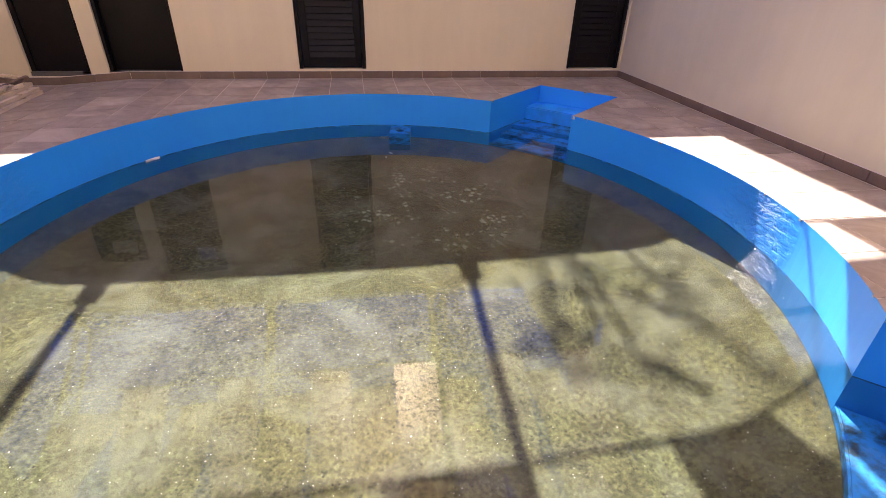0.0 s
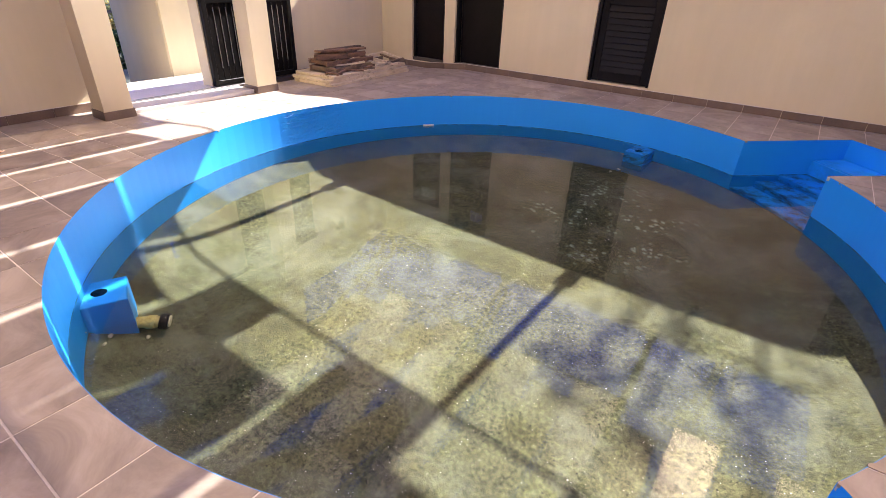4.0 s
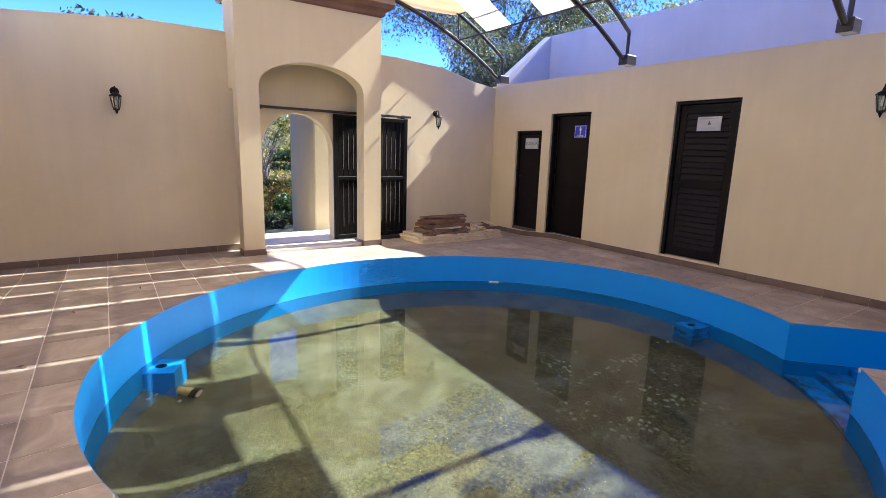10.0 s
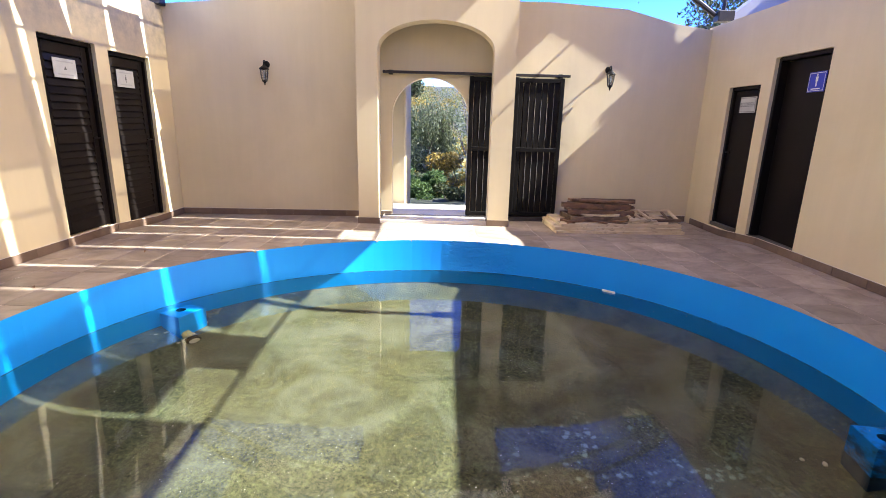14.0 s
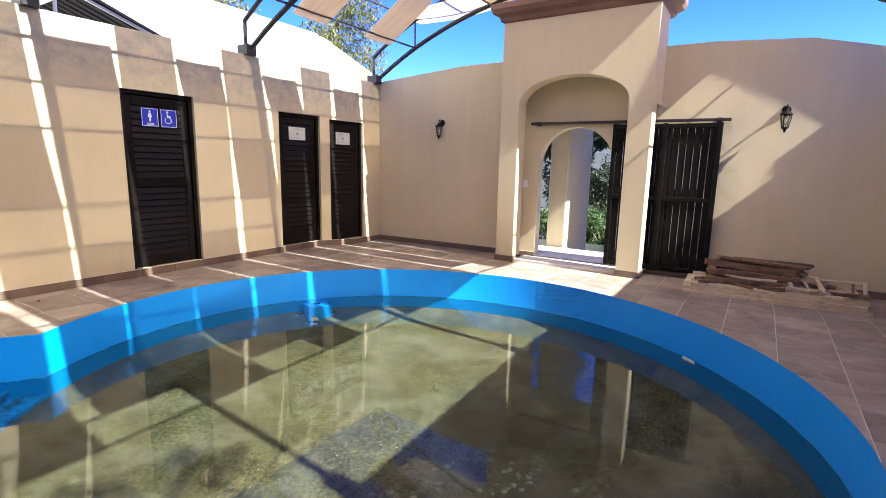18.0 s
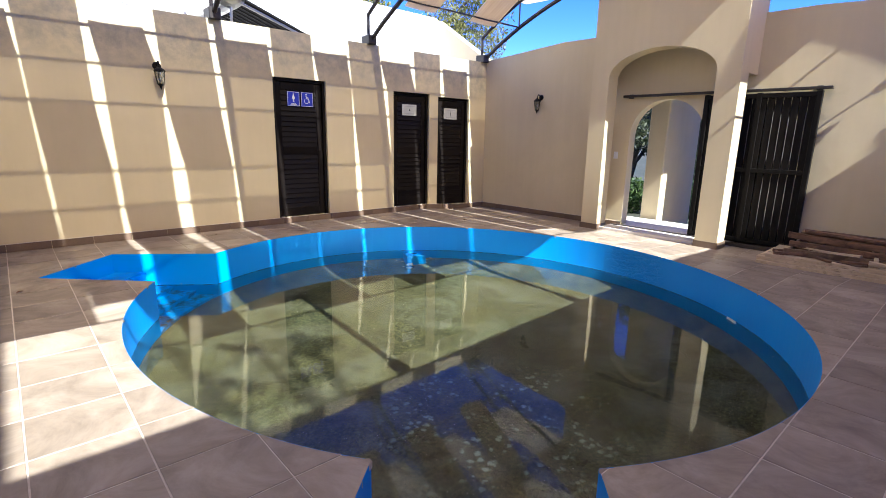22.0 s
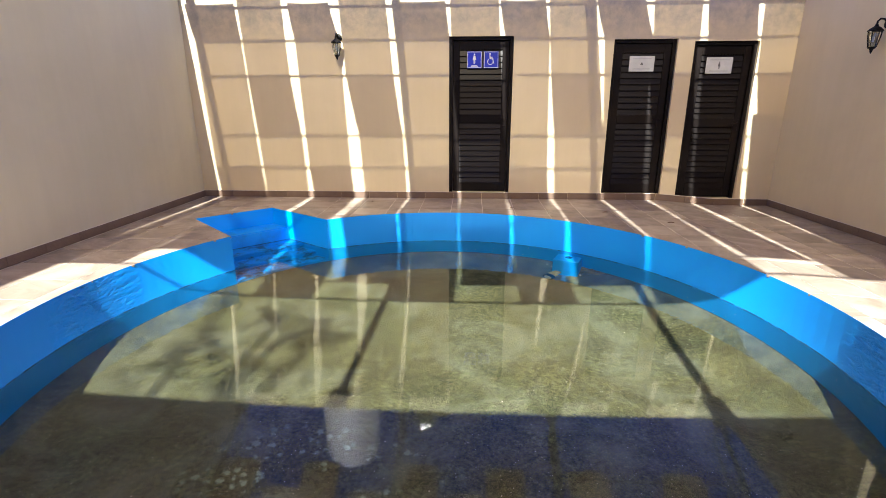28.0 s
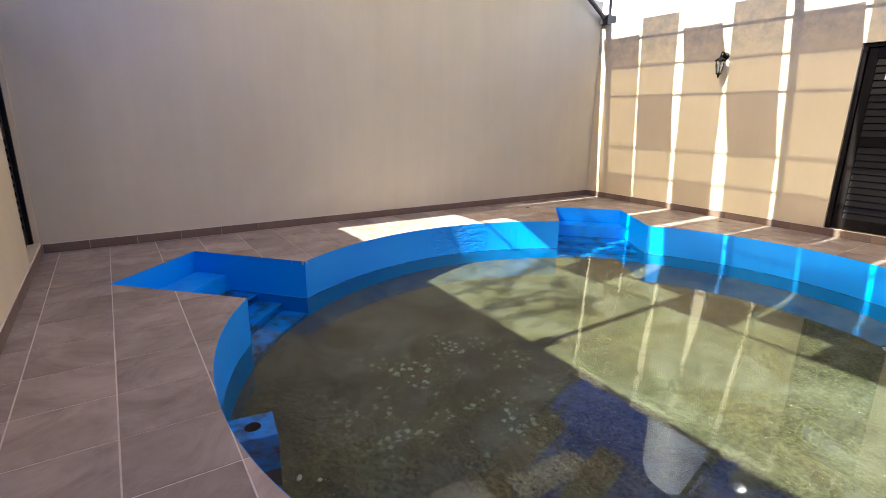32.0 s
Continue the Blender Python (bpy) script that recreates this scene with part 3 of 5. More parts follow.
outline = [(YS, -0.3)] + arch[::-1] + [(YN, -0.3), (YN, 2.67), (6.3, 2.74), (5.6, 2.905), (4.6, 2.965), (1.0, 2.95), (0.2, 2.88), (YS, 2.80)]
bm = prism(bmesh.new(), outline, XW - 0.19, XW, "x")
WEST_TURN = Matrix.Translation((-4.28, 2.9, 0)) @ pose(0, 0, 0, 0, 0, 1.8) @ Matrix.Translation((4.25, -2.9, 0))
wall_w = setting("wall_west", bm, TROWELLED, "cream plastered entrance wall with an arched doorway", "wall")
wall_w.matrix_basis = WEST_TURN

# rooms behind the doors, their gloom put into the plaster colour
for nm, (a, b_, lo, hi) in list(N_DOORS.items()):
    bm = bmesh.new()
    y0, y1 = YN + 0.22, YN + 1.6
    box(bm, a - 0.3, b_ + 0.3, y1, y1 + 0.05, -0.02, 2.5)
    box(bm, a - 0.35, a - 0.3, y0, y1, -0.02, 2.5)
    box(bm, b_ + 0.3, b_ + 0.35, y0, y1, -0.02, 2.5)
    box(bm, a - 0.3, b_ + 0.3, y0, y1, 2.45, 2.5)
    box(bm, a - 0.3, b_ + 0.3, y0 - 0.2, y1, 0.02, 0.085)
    setting("room_" + nm, bm, DARK_ROOM, "plain room behind a doorway, coloured dark as unlit", "room")
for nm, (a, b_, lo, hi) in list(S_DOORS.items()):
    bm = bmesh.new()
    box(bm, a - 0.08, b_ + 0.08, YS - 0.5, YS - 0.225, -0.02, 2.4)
    setting("room_back_" + nm, bm, DARK_ROOM, "plain wall behind a closed door, coloured dark as unlit", "room")

# ---- pool ----
def pool_outline():
    """The pool's edge, counter-clockwise, with both stair bays."""
    def ang(p):
        return math.atan2((p[1] - CY) / RY, (p[0] - CX) / RX)
    pts = []
    a_ne0, a_ne1 = ang(NE[1]), ang(NE[0])
    a_se0, a_se1 = ang(SE[1]), ang(SE[0])
    for a in np.linspace(a_se1, a_ne0, 40)[1:-1]:
        pts.append((CX + RX * math.cos(a), CY + RY * math.sin(a)))
    pts += [NE[1], NE[2], NE[3], NE[0]]
    for a in np.linspace(a_ne1, a_se0 + 2 * math.pi, 110)[1:-1]:
        pts.append((CX + RX * math.cos(a), CY + RY * math.sin(a)))
    pts += [SE[1], SE[2], SE[3], SE[0]]
    return pts


OUT = pool_outline()
bm = bmesh.new()
levels = (-0.0005, -0.2, -0.4, FLOOR_Z - 0.02)
grow = (-0.0015, -0.0015, -0.0015, -0.0015)
rows_ = []
for z, g in zip(levels, grow):
    ring = []
    for x, y in OUT:
        d = math.hypot(x - CX, y - CY)
        k = 1 + g / d
        ring.append(bm.verts.new((CX + (x - CX) * k, CY + (y - CY) * k, z)))
    rows_.append(ring)
n = len(OUT)
for a, b_ in zip(rows_, rows_[1:]):
    for i in range(n):
        bm.faces.new((a[i], b_[i], b_[(i + 1) % n], a[(i + 1) % n]))
bmesh.ops.recalc_face_normals(bm, faces=bm.faces[:])
bmesh.ops.reverse_faces(bm, faces=bm.faces[:])
outer = [bm.verts.new((CX + (x - CX) * 1.0002, CY + (y - CY) * 1.0002, -0.0005)) for x, y in OUT]
for i in range(n):
    bm.faces.new((rows_[0][i], rows_[0][(i + 1) % n], outer[(i + 1) % n], outer[i]))
pool = tagged(part("pool", bm, PAINT), "blue painted round pool basin with two stair bays, half empty", "pool", kind="structure")
bm = bmesh.new()
bm.faces.new([bm.verts.new((x, y, FLOOR_Z)) for x, y in OUT])
bmesh.ops.triangulate(bm, faces=bm.faces[:])
rings = []
for s, z in ((0.80, FLOOR_Z + 0.001), (0.86, -1.025), (0.91, -0.975), (0.95, -0.915), (0.98, -0.855), (1.0, -0.81)):
    rings.append([bm.verts.new((CX + RX * s * math.cos(a), CY + RY * s * math.sin(a), z)) for a in np.linspace(0, 2 * math.pi, 97)[:-1]])
for a, b_ in zip(rings, rings[1:]):
    for q in range(96):
        bm.faces.new((a[q], b_[q], b_[(q + 1) % 96], a[(q + 1) % 96])).smooth = True
setting("pool_floor", bm, POOL_FLOOR, "greenish pebbly pool floor with algae stains", "pool floor")
bm = bmesh.new()
bm.faces.new([bm.verts.new((x, y, WATER_Z)) for x, y in OUT])
bmesh.ops.triangulate(bm, faces=bm.faces[:])
for f in bm.faces:
    f.smooth = True
water = setting("water", bm, WATER, "shallow still murky pool water reflecting the sky", "water")
water.cycles.is_caustics_caster = True


def stair(q, name):
    """Steps going down from the far edge of a bay to the pool; q: pool side first pair, far side last pair."""
    a, b_, c, d = (Vector((*p, 0)) for p in q)
    th = thing(name, "blue painted concrete steps leading down into the pool", "steps", group="pool steps")
    for i, (t0, t1, z) in enumerate(((0.0, 0.30, -0.205), (0.30, 0.56, -0.375), (0.56, 0.78, -0.545), (0.78, 1.05, -0.715))):
        bm = bmesh.new()
        p = [d.lerp(a, t0), c.lerp(b_, t0), c.lerp(b_, t1), d.lerp(a, t1)]
        if t1 > 1:
            w0, w1 = (math.atan2((v.y - CY) / RY, (v.x - CX) / RX) for v in (b_, a))
            p = p[:2] + [Vector((CX + RX * math.cos(w), CY + RY * math.sin(w), 0)) for w in np.linspace(w0, w1, 9).tolist()]
        n = len(p)
        lo = [bm.verts.new((v.x, v.y, FLOOR_Z - 0.01)) for v in p]
        hi = [bm.verts.new((v.x, v.y, z)) for v in p]
        bm.faces.new(hi)
        for k in range(n):
            bm.faces.new((lo[k], lo[(k + 1) % n], hi[(k + 1) % n], hi[k]))
        bmesh.ops.recalc_face_normals(bm, faces=bm.faces[:])
        bmesh.ops.bevel(bm, geom=[e for e in bm.edges if all(abs(v.co.z - z) < 1e-5 for v in e.verts)], offset=0.012, segments=2, affect="EDGES")
        part("step", bm, STEP_PAINT, th)


stair((NE[0], NE[1], NE[2], NE[3]), "pool_steps")
stair((SE[0], SE[1], SE[2], SE[3]), "pool_steps")

# ---- canopy: arched trusses, purlins and shade cloth ----
ARC_R, APEX, MID = 6.78, 3.98, 3.05


def arc_z(y):
    d = y - MID
    return APEX - ARC_R + math.sqrt(ARC_R ** 2 - d * d)


PURLINS = (0.08, 1.47, 2.93, 4.40, 5.82)
LIFT = 0.44
TRUSSES = ((-4.08, -4.315), (-1.45, -1.52), (0.96, 1.13), (3.68, 3.74))
Y0, Y1 = YS - 0.06, YN + 0.06


def truss_x(ends, y):
    return ends[0] + (ends[1] - ends[0]) * (y - YS) / (YN - YS)


for ends in TRUSSES:
    th = thing("roof_truss", "dark steel arched double-tube truss spanning the courtyard", "truss", group="arched roof trusses")
    ys = np.linspace(Y0 + 0.1, Y1 - 0.1, 28)
    part("lower_chord", tube(bmesh.new(), [(truss_x(ends, y) - (0.015 if ends == TRUSSES[0] else 0.0), y, arc_z(y)) for y in ys], 0.034, 8), STEEL, th)
    yu = np.linspace(Y0, Y1, 30)
    part("upper_chord", tube(bmesh.new(), [(truss_x(ends, y), y, arc_z(y) + 0.44) for y in yu], 0.030, 8), STEEL, th)
    for y in (Y0, Y1):
        x = truss_x(ends, y)
        part("post", tube(bmesh.new(), [(x, y, TOP - 0.02), (x, y, arc_z(y) + 0.45)], 0.026, 6), STEEL, th)
        part("foot_plate", soft_box(x - 0.075, x + 0.075, y - 0.09, y + 0.13, TOP - 0.04, TOP + 0.10, 0.008), STEEL, th)
    for y in PURLINS:
        x = truss_x(ends, y)
        part("web", tube(bmesh.new(), [(x, y, arc_z(y)), (x, y, arc_z(y) + 0.44)], 0.014, 6), STEEL, th)

for y in PURLINS:
    for z in (arc_z(y), arc_z(y) + LIFT):
        r = 0.012
        bm = soft_box(truss_x(TRUSSES[0], y), truss_x(TRUSSES[-1], y), y - r, y + r, z - r, z + r, 0.003)
        tagged(part("purlin", bm, STEEL), "dark steel purlin tube across the trusses", "purlin", group="purlins")

# lines between the cloth strips, from east to west: the eastern strip's edge and the western strip's, each at the south end, the second and the third purlin
EDGES = [(3.80, 3.83, 3.88, 3.76, 3.785, 3.84), (3.105, 3.155, 3.167, 3.080, 3.12, 3.172), (2.495, 2.535, 2.545, 2.395, 2.432, 2.48), (1.84, 1.83, 1.88, 1.74, 1.776, 1.747),
         (1.132, 1.128, 1.128, 1.033, 1.09, 1.075), (0.335, 0.375, 0.40, 0.295, 0.345, 0.372), (-0.317, -0.314, -0.262, -0.369, -0.345, -0.275), (-0.94, -0.914, -0.868, -0.956, -0.949, -0.925),
         (-1.53, -1.590, -1.590, -1.59, -1.602, -1.615), (-2.193, -2.22, -2.200, -2.255, -2.25, -2.246), (-2.852, -2.825, -2.816, -2.938, -2.893, -2.875), (-3.547, -3.505, -3.49, -3.597, -3.57, -3.60), (-4.42, -4.42, -4.42, -4.42, -4.42, -4.42)]


def edge_at(k, y, side):
    """Place across of a strip's edge: side 0 is the eastern strip's, 1 the western strip's."""
    p = EDGES[k][3 * side:3 * side + 3]
    if k == 11 and side == 1 and y > 4.3:
        return -3.74 + 0.13 * (y - 4.4)
    if y < 1.47:
        return p[0] + (p[1] - p[0]) * (y - 0.3) / 1.17
    return p[1] + (p[2] - p[1]) * min(1.0, (y - 1.47) / 1.46)


def cloth(c, layers):
    """A strip zigzagging between the lower and the upper purlins; the rising stretches get an added second layer to
    deepen their shadow.
    """
    bm = bmesh.new()
    n = 6
    for lay in range(layers):
        for i in range(len(PURLINS) - 1):
            rising = (i + c) % 2 == 0
            if lay and not rising:
                continue
            a, b_ = PURLINS[i], PURLINS[i + 1]
            prev = None
            for k in range(-1 if i == 0 else 0, n + 1):
                t = k / n if k >= 0 else -0.075
                y = a + (b_ - a) * t
                h = t if rising else 1 - t
                z = arc_z(a) * (1 - t) + arc_z(b_) * t + LIFT * h + 0.018 - 0.035 * math.sin(math.pi * t) - 0.012 * lay
                x1, x0 = edge_at(c, y, 1), edge_at(c + 1, y, 0)
                line = [bm.verts.new((x0 + (x1 - x0) * u, y, z - 0.012 * math.sin(math.pi * u))) for u in (0, 0.25, 0.5, 0.75, 1)]
                if prev:
                    for q in range(4):
                        f = bm.faces.new((prev[q], prev[q + 1], line[q + 1], line[q]))
                        f.smooth, f.material_index = True, lay
                prev = line
    return bm


for c in range(12):
    ob = part("shade_strip", cloth(c, 2), CLOTH)
    ob.data.materials.append(DARKENING_CLOTH)
    tagged(ob, "cream open-weave shade cloth strip laced between purlins", "shade cloth", group="shade cloth strips")

# ---- entrance portal ----
portal = thing("entrance_portal", "cream plastered arched portal on two pillars with a terracotta cornice", "portal")
P0, P1 = -3.99, -3.73
for y0, y1 in ((1.93, 2.21), (3.73, 4.02)):
    bm = bmesh.new()
    box(bm, P0 - 0.012, P1 + 0.012, y0 - 0.012, y1 + 0.012, FALL - 0.01, FALL + 0.085)
    part("plinth_tile", bm, BASE_TILE, portal, "brown tile plinth")
ya, yb = 2.21, 3.73
front = [(1.93, FALL), (ya, FALL), (ya, 2.24)] + [((ya + yb) / 2 - (yb - ya) / 2 * math.cos(a), 2.24 + 0.36 * math.sin(a)) for a in np.linspace(0.0, math.pi, 23)[1:-1]] + [(yb, 2.24), (yb, FALL), (4.02, FALL), (4.02, 3.38), (1.93, 3.38)]
part("arched_front", prism(bmesh.new(), front, P0, P1, "x"), CREAM, portal)
for y0, y1 in ((1.93, 2.06), (3.89, 4.02)):
    part("side_panel", prism(bmesh.new(), [(XW - 0.12, 2.20), (P0, 2.20), (P0, 3.38), (XW - 0.12, 3.38)], y0, y1, "y"), CREAM, portal)
bm = bmesh.new()
box(bm, XW - 0.3, P1 - 0.01, 1.95, 4.00, 3.38, 3.44)
part("roof_slab", bm, CREAM, portal)
prof = [(0.0, 3.36), (0.035, 3.38), (0.05, 3.43), (0.12, 3.47), (0.15, 3.53), (0.15, 3.60), (0.0, 3.63)]
bm = bmesh.new()
loops = []
for d, z in prof:
    loops.append([bm.verts.new((x, y, z)) for x, y in ((XW - 0.3 - d, 1.93 - d), (P1 + d, 1.93 - d), (P1 + d, 4.02 + d), (XW - 0.3 - d, 4.02 + d))])
for a, b_ in zip(loops, loops[1:]):
    for k in range(4):
        bm.faces.new((a[k], a[(k + 1) % 4], b_[(k + 1) % 4], b_[k]))
bm.faces.new(loops[-1])
part("cornice", bm, CORNICE, portal, "brown moulded cornice")

# gate on its rail
rail = thing("gate_rail", "dark steel sliding gate rail fixed to the wall", "rail")
part("rail", soft_box(XW + 0.02, XW + 0.09, 2.22, 4.86, 1.985, 2.02, 0.004), STEEL, rail)
part("bracket", soft_box(XW, XW + 0.05, 2.3, 2.36, 1.97, 2.03, 0.004), STEEL, rail)
part("bracket", soft_box(XW, XW + 0.05, 4.7, 4.76, 1.97, 2.03, 0.004), STEEL, rail)
gate = thing("sliding_gate", "black iron sliding gate with upright slats, half open", "gate")
G0, G1 = XW + 0.06, XW + 0.10
for z0, z1 in ((0.0, 0.06), (0.945, 1.005), (1.90, 1.96)):
    part("gate_rail_bar", soft_box(G0 - 0.01, G1 + 0.01, 3.44, 4.78, z0, z1, 0.005), IRON, gate)
for y in (3.44, 4.08, 4.72):
    part("stile", soft_box(G0 - 0.012, G1 + 0.012, y, y + 0.06, -0.006, 1.97, 0.005), IRON, gate)
slat = mesh_of(soft_box(G0, G1 - 0.006, 0, 0.079, 0.06, 1.90, 0.005), "slat")
slat.materials.append(IRON)
# added thin strips paint the sunlit lines between slats, over the lit heights only
edge = mesh_of(soft_box(G0 + 0.006, G1 - 0.003, 0.0795, 0.0855, 0, 1, 0.001), "sunlit_gap_strip")
edge.materials.append(GAP_LIGHT)
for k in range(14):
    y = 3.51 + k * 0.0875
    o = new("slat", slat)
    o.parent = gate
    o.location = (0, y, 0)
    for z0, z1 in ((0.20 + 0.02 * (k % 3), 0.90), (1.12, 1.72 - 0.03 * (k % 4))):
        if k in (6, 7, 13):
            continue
        o = new("sunlit_gap_strip", edge)
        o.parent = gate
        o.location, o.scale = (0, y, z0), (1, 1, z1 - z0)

# light switch
sw = thing("light_switch", "small white light switch plate on the wall", "switch")
part("plate", soft_box(XW, XW + 0.01, 2.11, 2.18, 1.04, 1.15, 0.003), SIGN_WHITE, sw)
part("rocker", soft_box(XW + 0.008, XW + 0.016, 2.13, 2.16, 1.07, 1.12, 0.002), SIGN_WHITE, sw)

for o in (rail, gate, sw):
    o.matrix_basis = WEST_TURN

# ---- doors ----
def louvre_door(name, label, a, b_, lo, hi, y, face, group, louvred=True):
    """A dark door with a frame; face +1 looks to +y, -1 to -y. The slats run from stile to stile."""
    th = thing(name, label, "door", (0, 0, 0), group=group)
    g = 0.045
    for x0, x1 in ((a, a + g), (b_ - g, b_)):
        part("jamb", soft_box(x0, x1, y - 0.05, y + 0.05, lo, hi, 0.004), DARK_DOOR, th)
    part("head", soft_box(a + g, b_ - g, y - 0.05, y + 0.05, hi - g, hi, 0.004), DARK_DOOR, th)
    c0, c1, z0, z1 = a + g + 0.006, b_ - g - 0.006, lo + 0.012, hi - g - 0.006
    t = 0.018
    if not louvred:
        part("leaf", soft_box(c0, c1, y - t, y + t, z0, z1, 0.004), DARK_DOOR, th)
    else:
        s = 0.085
        for x0, x1 in ((c0, c0 + s), (c1 - s, c1)):
            part("stile", soft_box(x0, x1, y - t, y + t, z0, z1, 0.004), DARK_DOOR, th)
        mid = lo + 0.95
        for r0, r1 in ((z0, z0 + 0.12), (mid, mid + 0.11), (z1 - 0.11, z1)):
            part("rail", soft_box(c0 + s, c1 - s, y - t, y + t, r0, r1, 0.004), DARK_DOOR, th)
        part("backing", soft_box(c0 + s, c1 - s, y - 0.008 - face * 0.012, y - face * 0.012 + 0.0, z0 + 0.05, z1 - 0.05, 0.001), DARK_DOOR, th)
        bm = soft_box(-(c1 - c0) / 2 + s, (c1 - c0) / 2 - s, -0.006, 0.006, -0.041, 0.041, 0.003)
        moved(bm, pose(0, 0, 0, face * 16, 0, 0))
        me = mesh_of(bm, "slat")
        me.materials.append(DARK_DOOR)
        for r0, r1 in ((z0 + 0.12, mid), (mid + 0.11, z1 - 0.11)):
            k = int((r1 - r0) / 0.072)
            for i in range(k):
                o = new("slat", me)
                o.parent = th
                o.location = ((c0 + c1) / 2, y + face * 0.004, r0 + (i + 0.5) * (r1 - r0) / k)
    hx = c0 + 0.05
    bm = tube(bmesh.new(), [(hx, y + face * t, lo + 1.0), (hx, y + face * (t + 0.05), lo + 1.0), (hx + 0.10, y + face * (t + 0.05), lo + 1.0)], 0.009, 8)
    lp = part("lock_plate", soft_box(hx - 0.022, hx + 0.022, y + face * t, y + face * (t + 0.006), lo + 0.90, lo + 1.06, 0.003), DARK_DOOR, th)
    part("handle", bm, DARK_DOOR, lp)
    return th


yn, ys_ = YN + 0.09, YS - 0.09
louvre_door("store_door", "narrow dark brown flat metal door, shut", *N_DOORS["store"], yn, -1, "dark doors", False)
louvre_door("changing_room_door", "dark brown louvred metal door, shut", *N_DOORS["changing"], yn, -1, "dark doors")
louvre_door("corner_door", "dark brown louvred metal door beside the tall wall, shut", *N_DOORS["corner"], yn, -1, "dark doors")
louvre_door("women_toilet_door", "dark brown louvred metal door with two blue signs, shut", *S_DOORS["women"], ys_, 1, "dark doors")
louvre_door("changing_room_door", "dark brown louvred metal door with a white notice, shut", *S_DOORS["changing"], ys_, 1, "dark doors")
louvre_door("end_door", "dark brown louvred metal door beside the corner, shut", *S_DOORS["end"], ys_, 1, "dark doors")
a, b_, lo, hi = N_DOORS["men"]
men = thing("men_toilet_door", "dark brown metal door standing ajar in a dark doorway", "door", group="dark doors")
for x0, x1 in ((a, a + 0.04), (b_ - 0.04, b_)):
    part("jamb", soft_box(x0, x1, yn - 0.05, yn + 0.05, lo, hi, 0.004), DARK_DOOR, men)
part("head", soft_box(a + 0.04, b_ - 0.04, yn - 0.05, yn + 0.05, hi - 0.04, hi, 0.004), DARK_DOOR, men)
bm = soft_box(-0.765, 0, -0.018, 0.018, lo + 0.012, hi - 0.046, 0.004)
part("leaf", moved(bm, pose(b_ - 0.042, yn + 0.02, 0, 0, 0, -3)), DARK_DOOR, men)


def plate(name, label, x0, x1, z0, z1, y, face, mat):
    th = thing(name, label, "sign")
    part("board", soft_box(x0, x1, y - 0.004, y + 0.004, z0, z1, 0.0015), mat, th)
    return th


def flat(parent, name, pts, y, mat):
    bm = bmesh.new()
    bm.faces.new([bm.verts.new((p[0], y, p[1])) for p in pts])
    return part(name, bm, mat, parent)


def disc(c, r, k=14, a0=0.0, a1=2 * math.pi):
    return [(c[0] + r * math.cos(a0 + (a1 - a0) * i / k), c[1] + r * math.sin(a0 + (a1 - a0) * i / k)) for i in range(k if a1 - a0 > 6.2 else k + 1)]


def bars(parent, x0, x1, z0, z1, y, mat, n):
    for i in range(n):
        h = (z1 - z0) / n
        w = (x1 - x0) * (1.0 if i % 2 == 0 else 0.8)
        c = (x0 + x1) / 2
        flat(parent, "print_bar", [(c - w / 2, z0 + h * i + h * 0.25), (c + w / 2, z0 + h * i + h * 0.25), (c + w / 2, z0 + h * i + h * 0.75), (c - w / 2, z0 + h * i + h * 0.75)], y, mat)


def frame_lines(parent, x0, x1, z0, z1, y, w, mat):
    for q in ((x0, x1, z0, z0 + w), (x0, x1, z1 - w, z1), (x0, x0 + w, z0 + w, z1 - w), (x1 - w, x1, z0 + w, z1 - w)):
        flat(parent, "border_line", [(q[0], q[2]), (q[1], q[2]), (q[1], q[3]), (q[0], q[3])], y, mat)


def man_figure(parent, cx, cz, h, y, mat, dress=False):
    flat(parent, "figure_head", disc((cx, cz + 0.42 * h), 0.085 * h), y, mat)
    if dress:
        body = [(-0.09, 0.3), (0.09, 0.3), (0.2, -0.12), (0.09, -0.12), (0.08, -0.5), (0.01, -0.5), (0.01, -0.15), (-0.01, -0.15), (-0.01, -0.5), (-0.08, -0.5), (-0.09, -0.12), (-0.2, -0.12)]
    else:
        body = [(-0.15, 0.3), (0.15, 0.3), (0.15, -0.08), (0.09, -0.08), (0.09, -0.5), (0.01, -0.5), (0.01, -0.1), (-0.01, -0.1), (-0.01, -0.5), (-0.09, -0.5), (-0.09, -0.08), (-0.15, -0.08)]
    flat(parent, "figure_body", [(cx + a * h, cz + b * h) for a, b in body], y, mat)


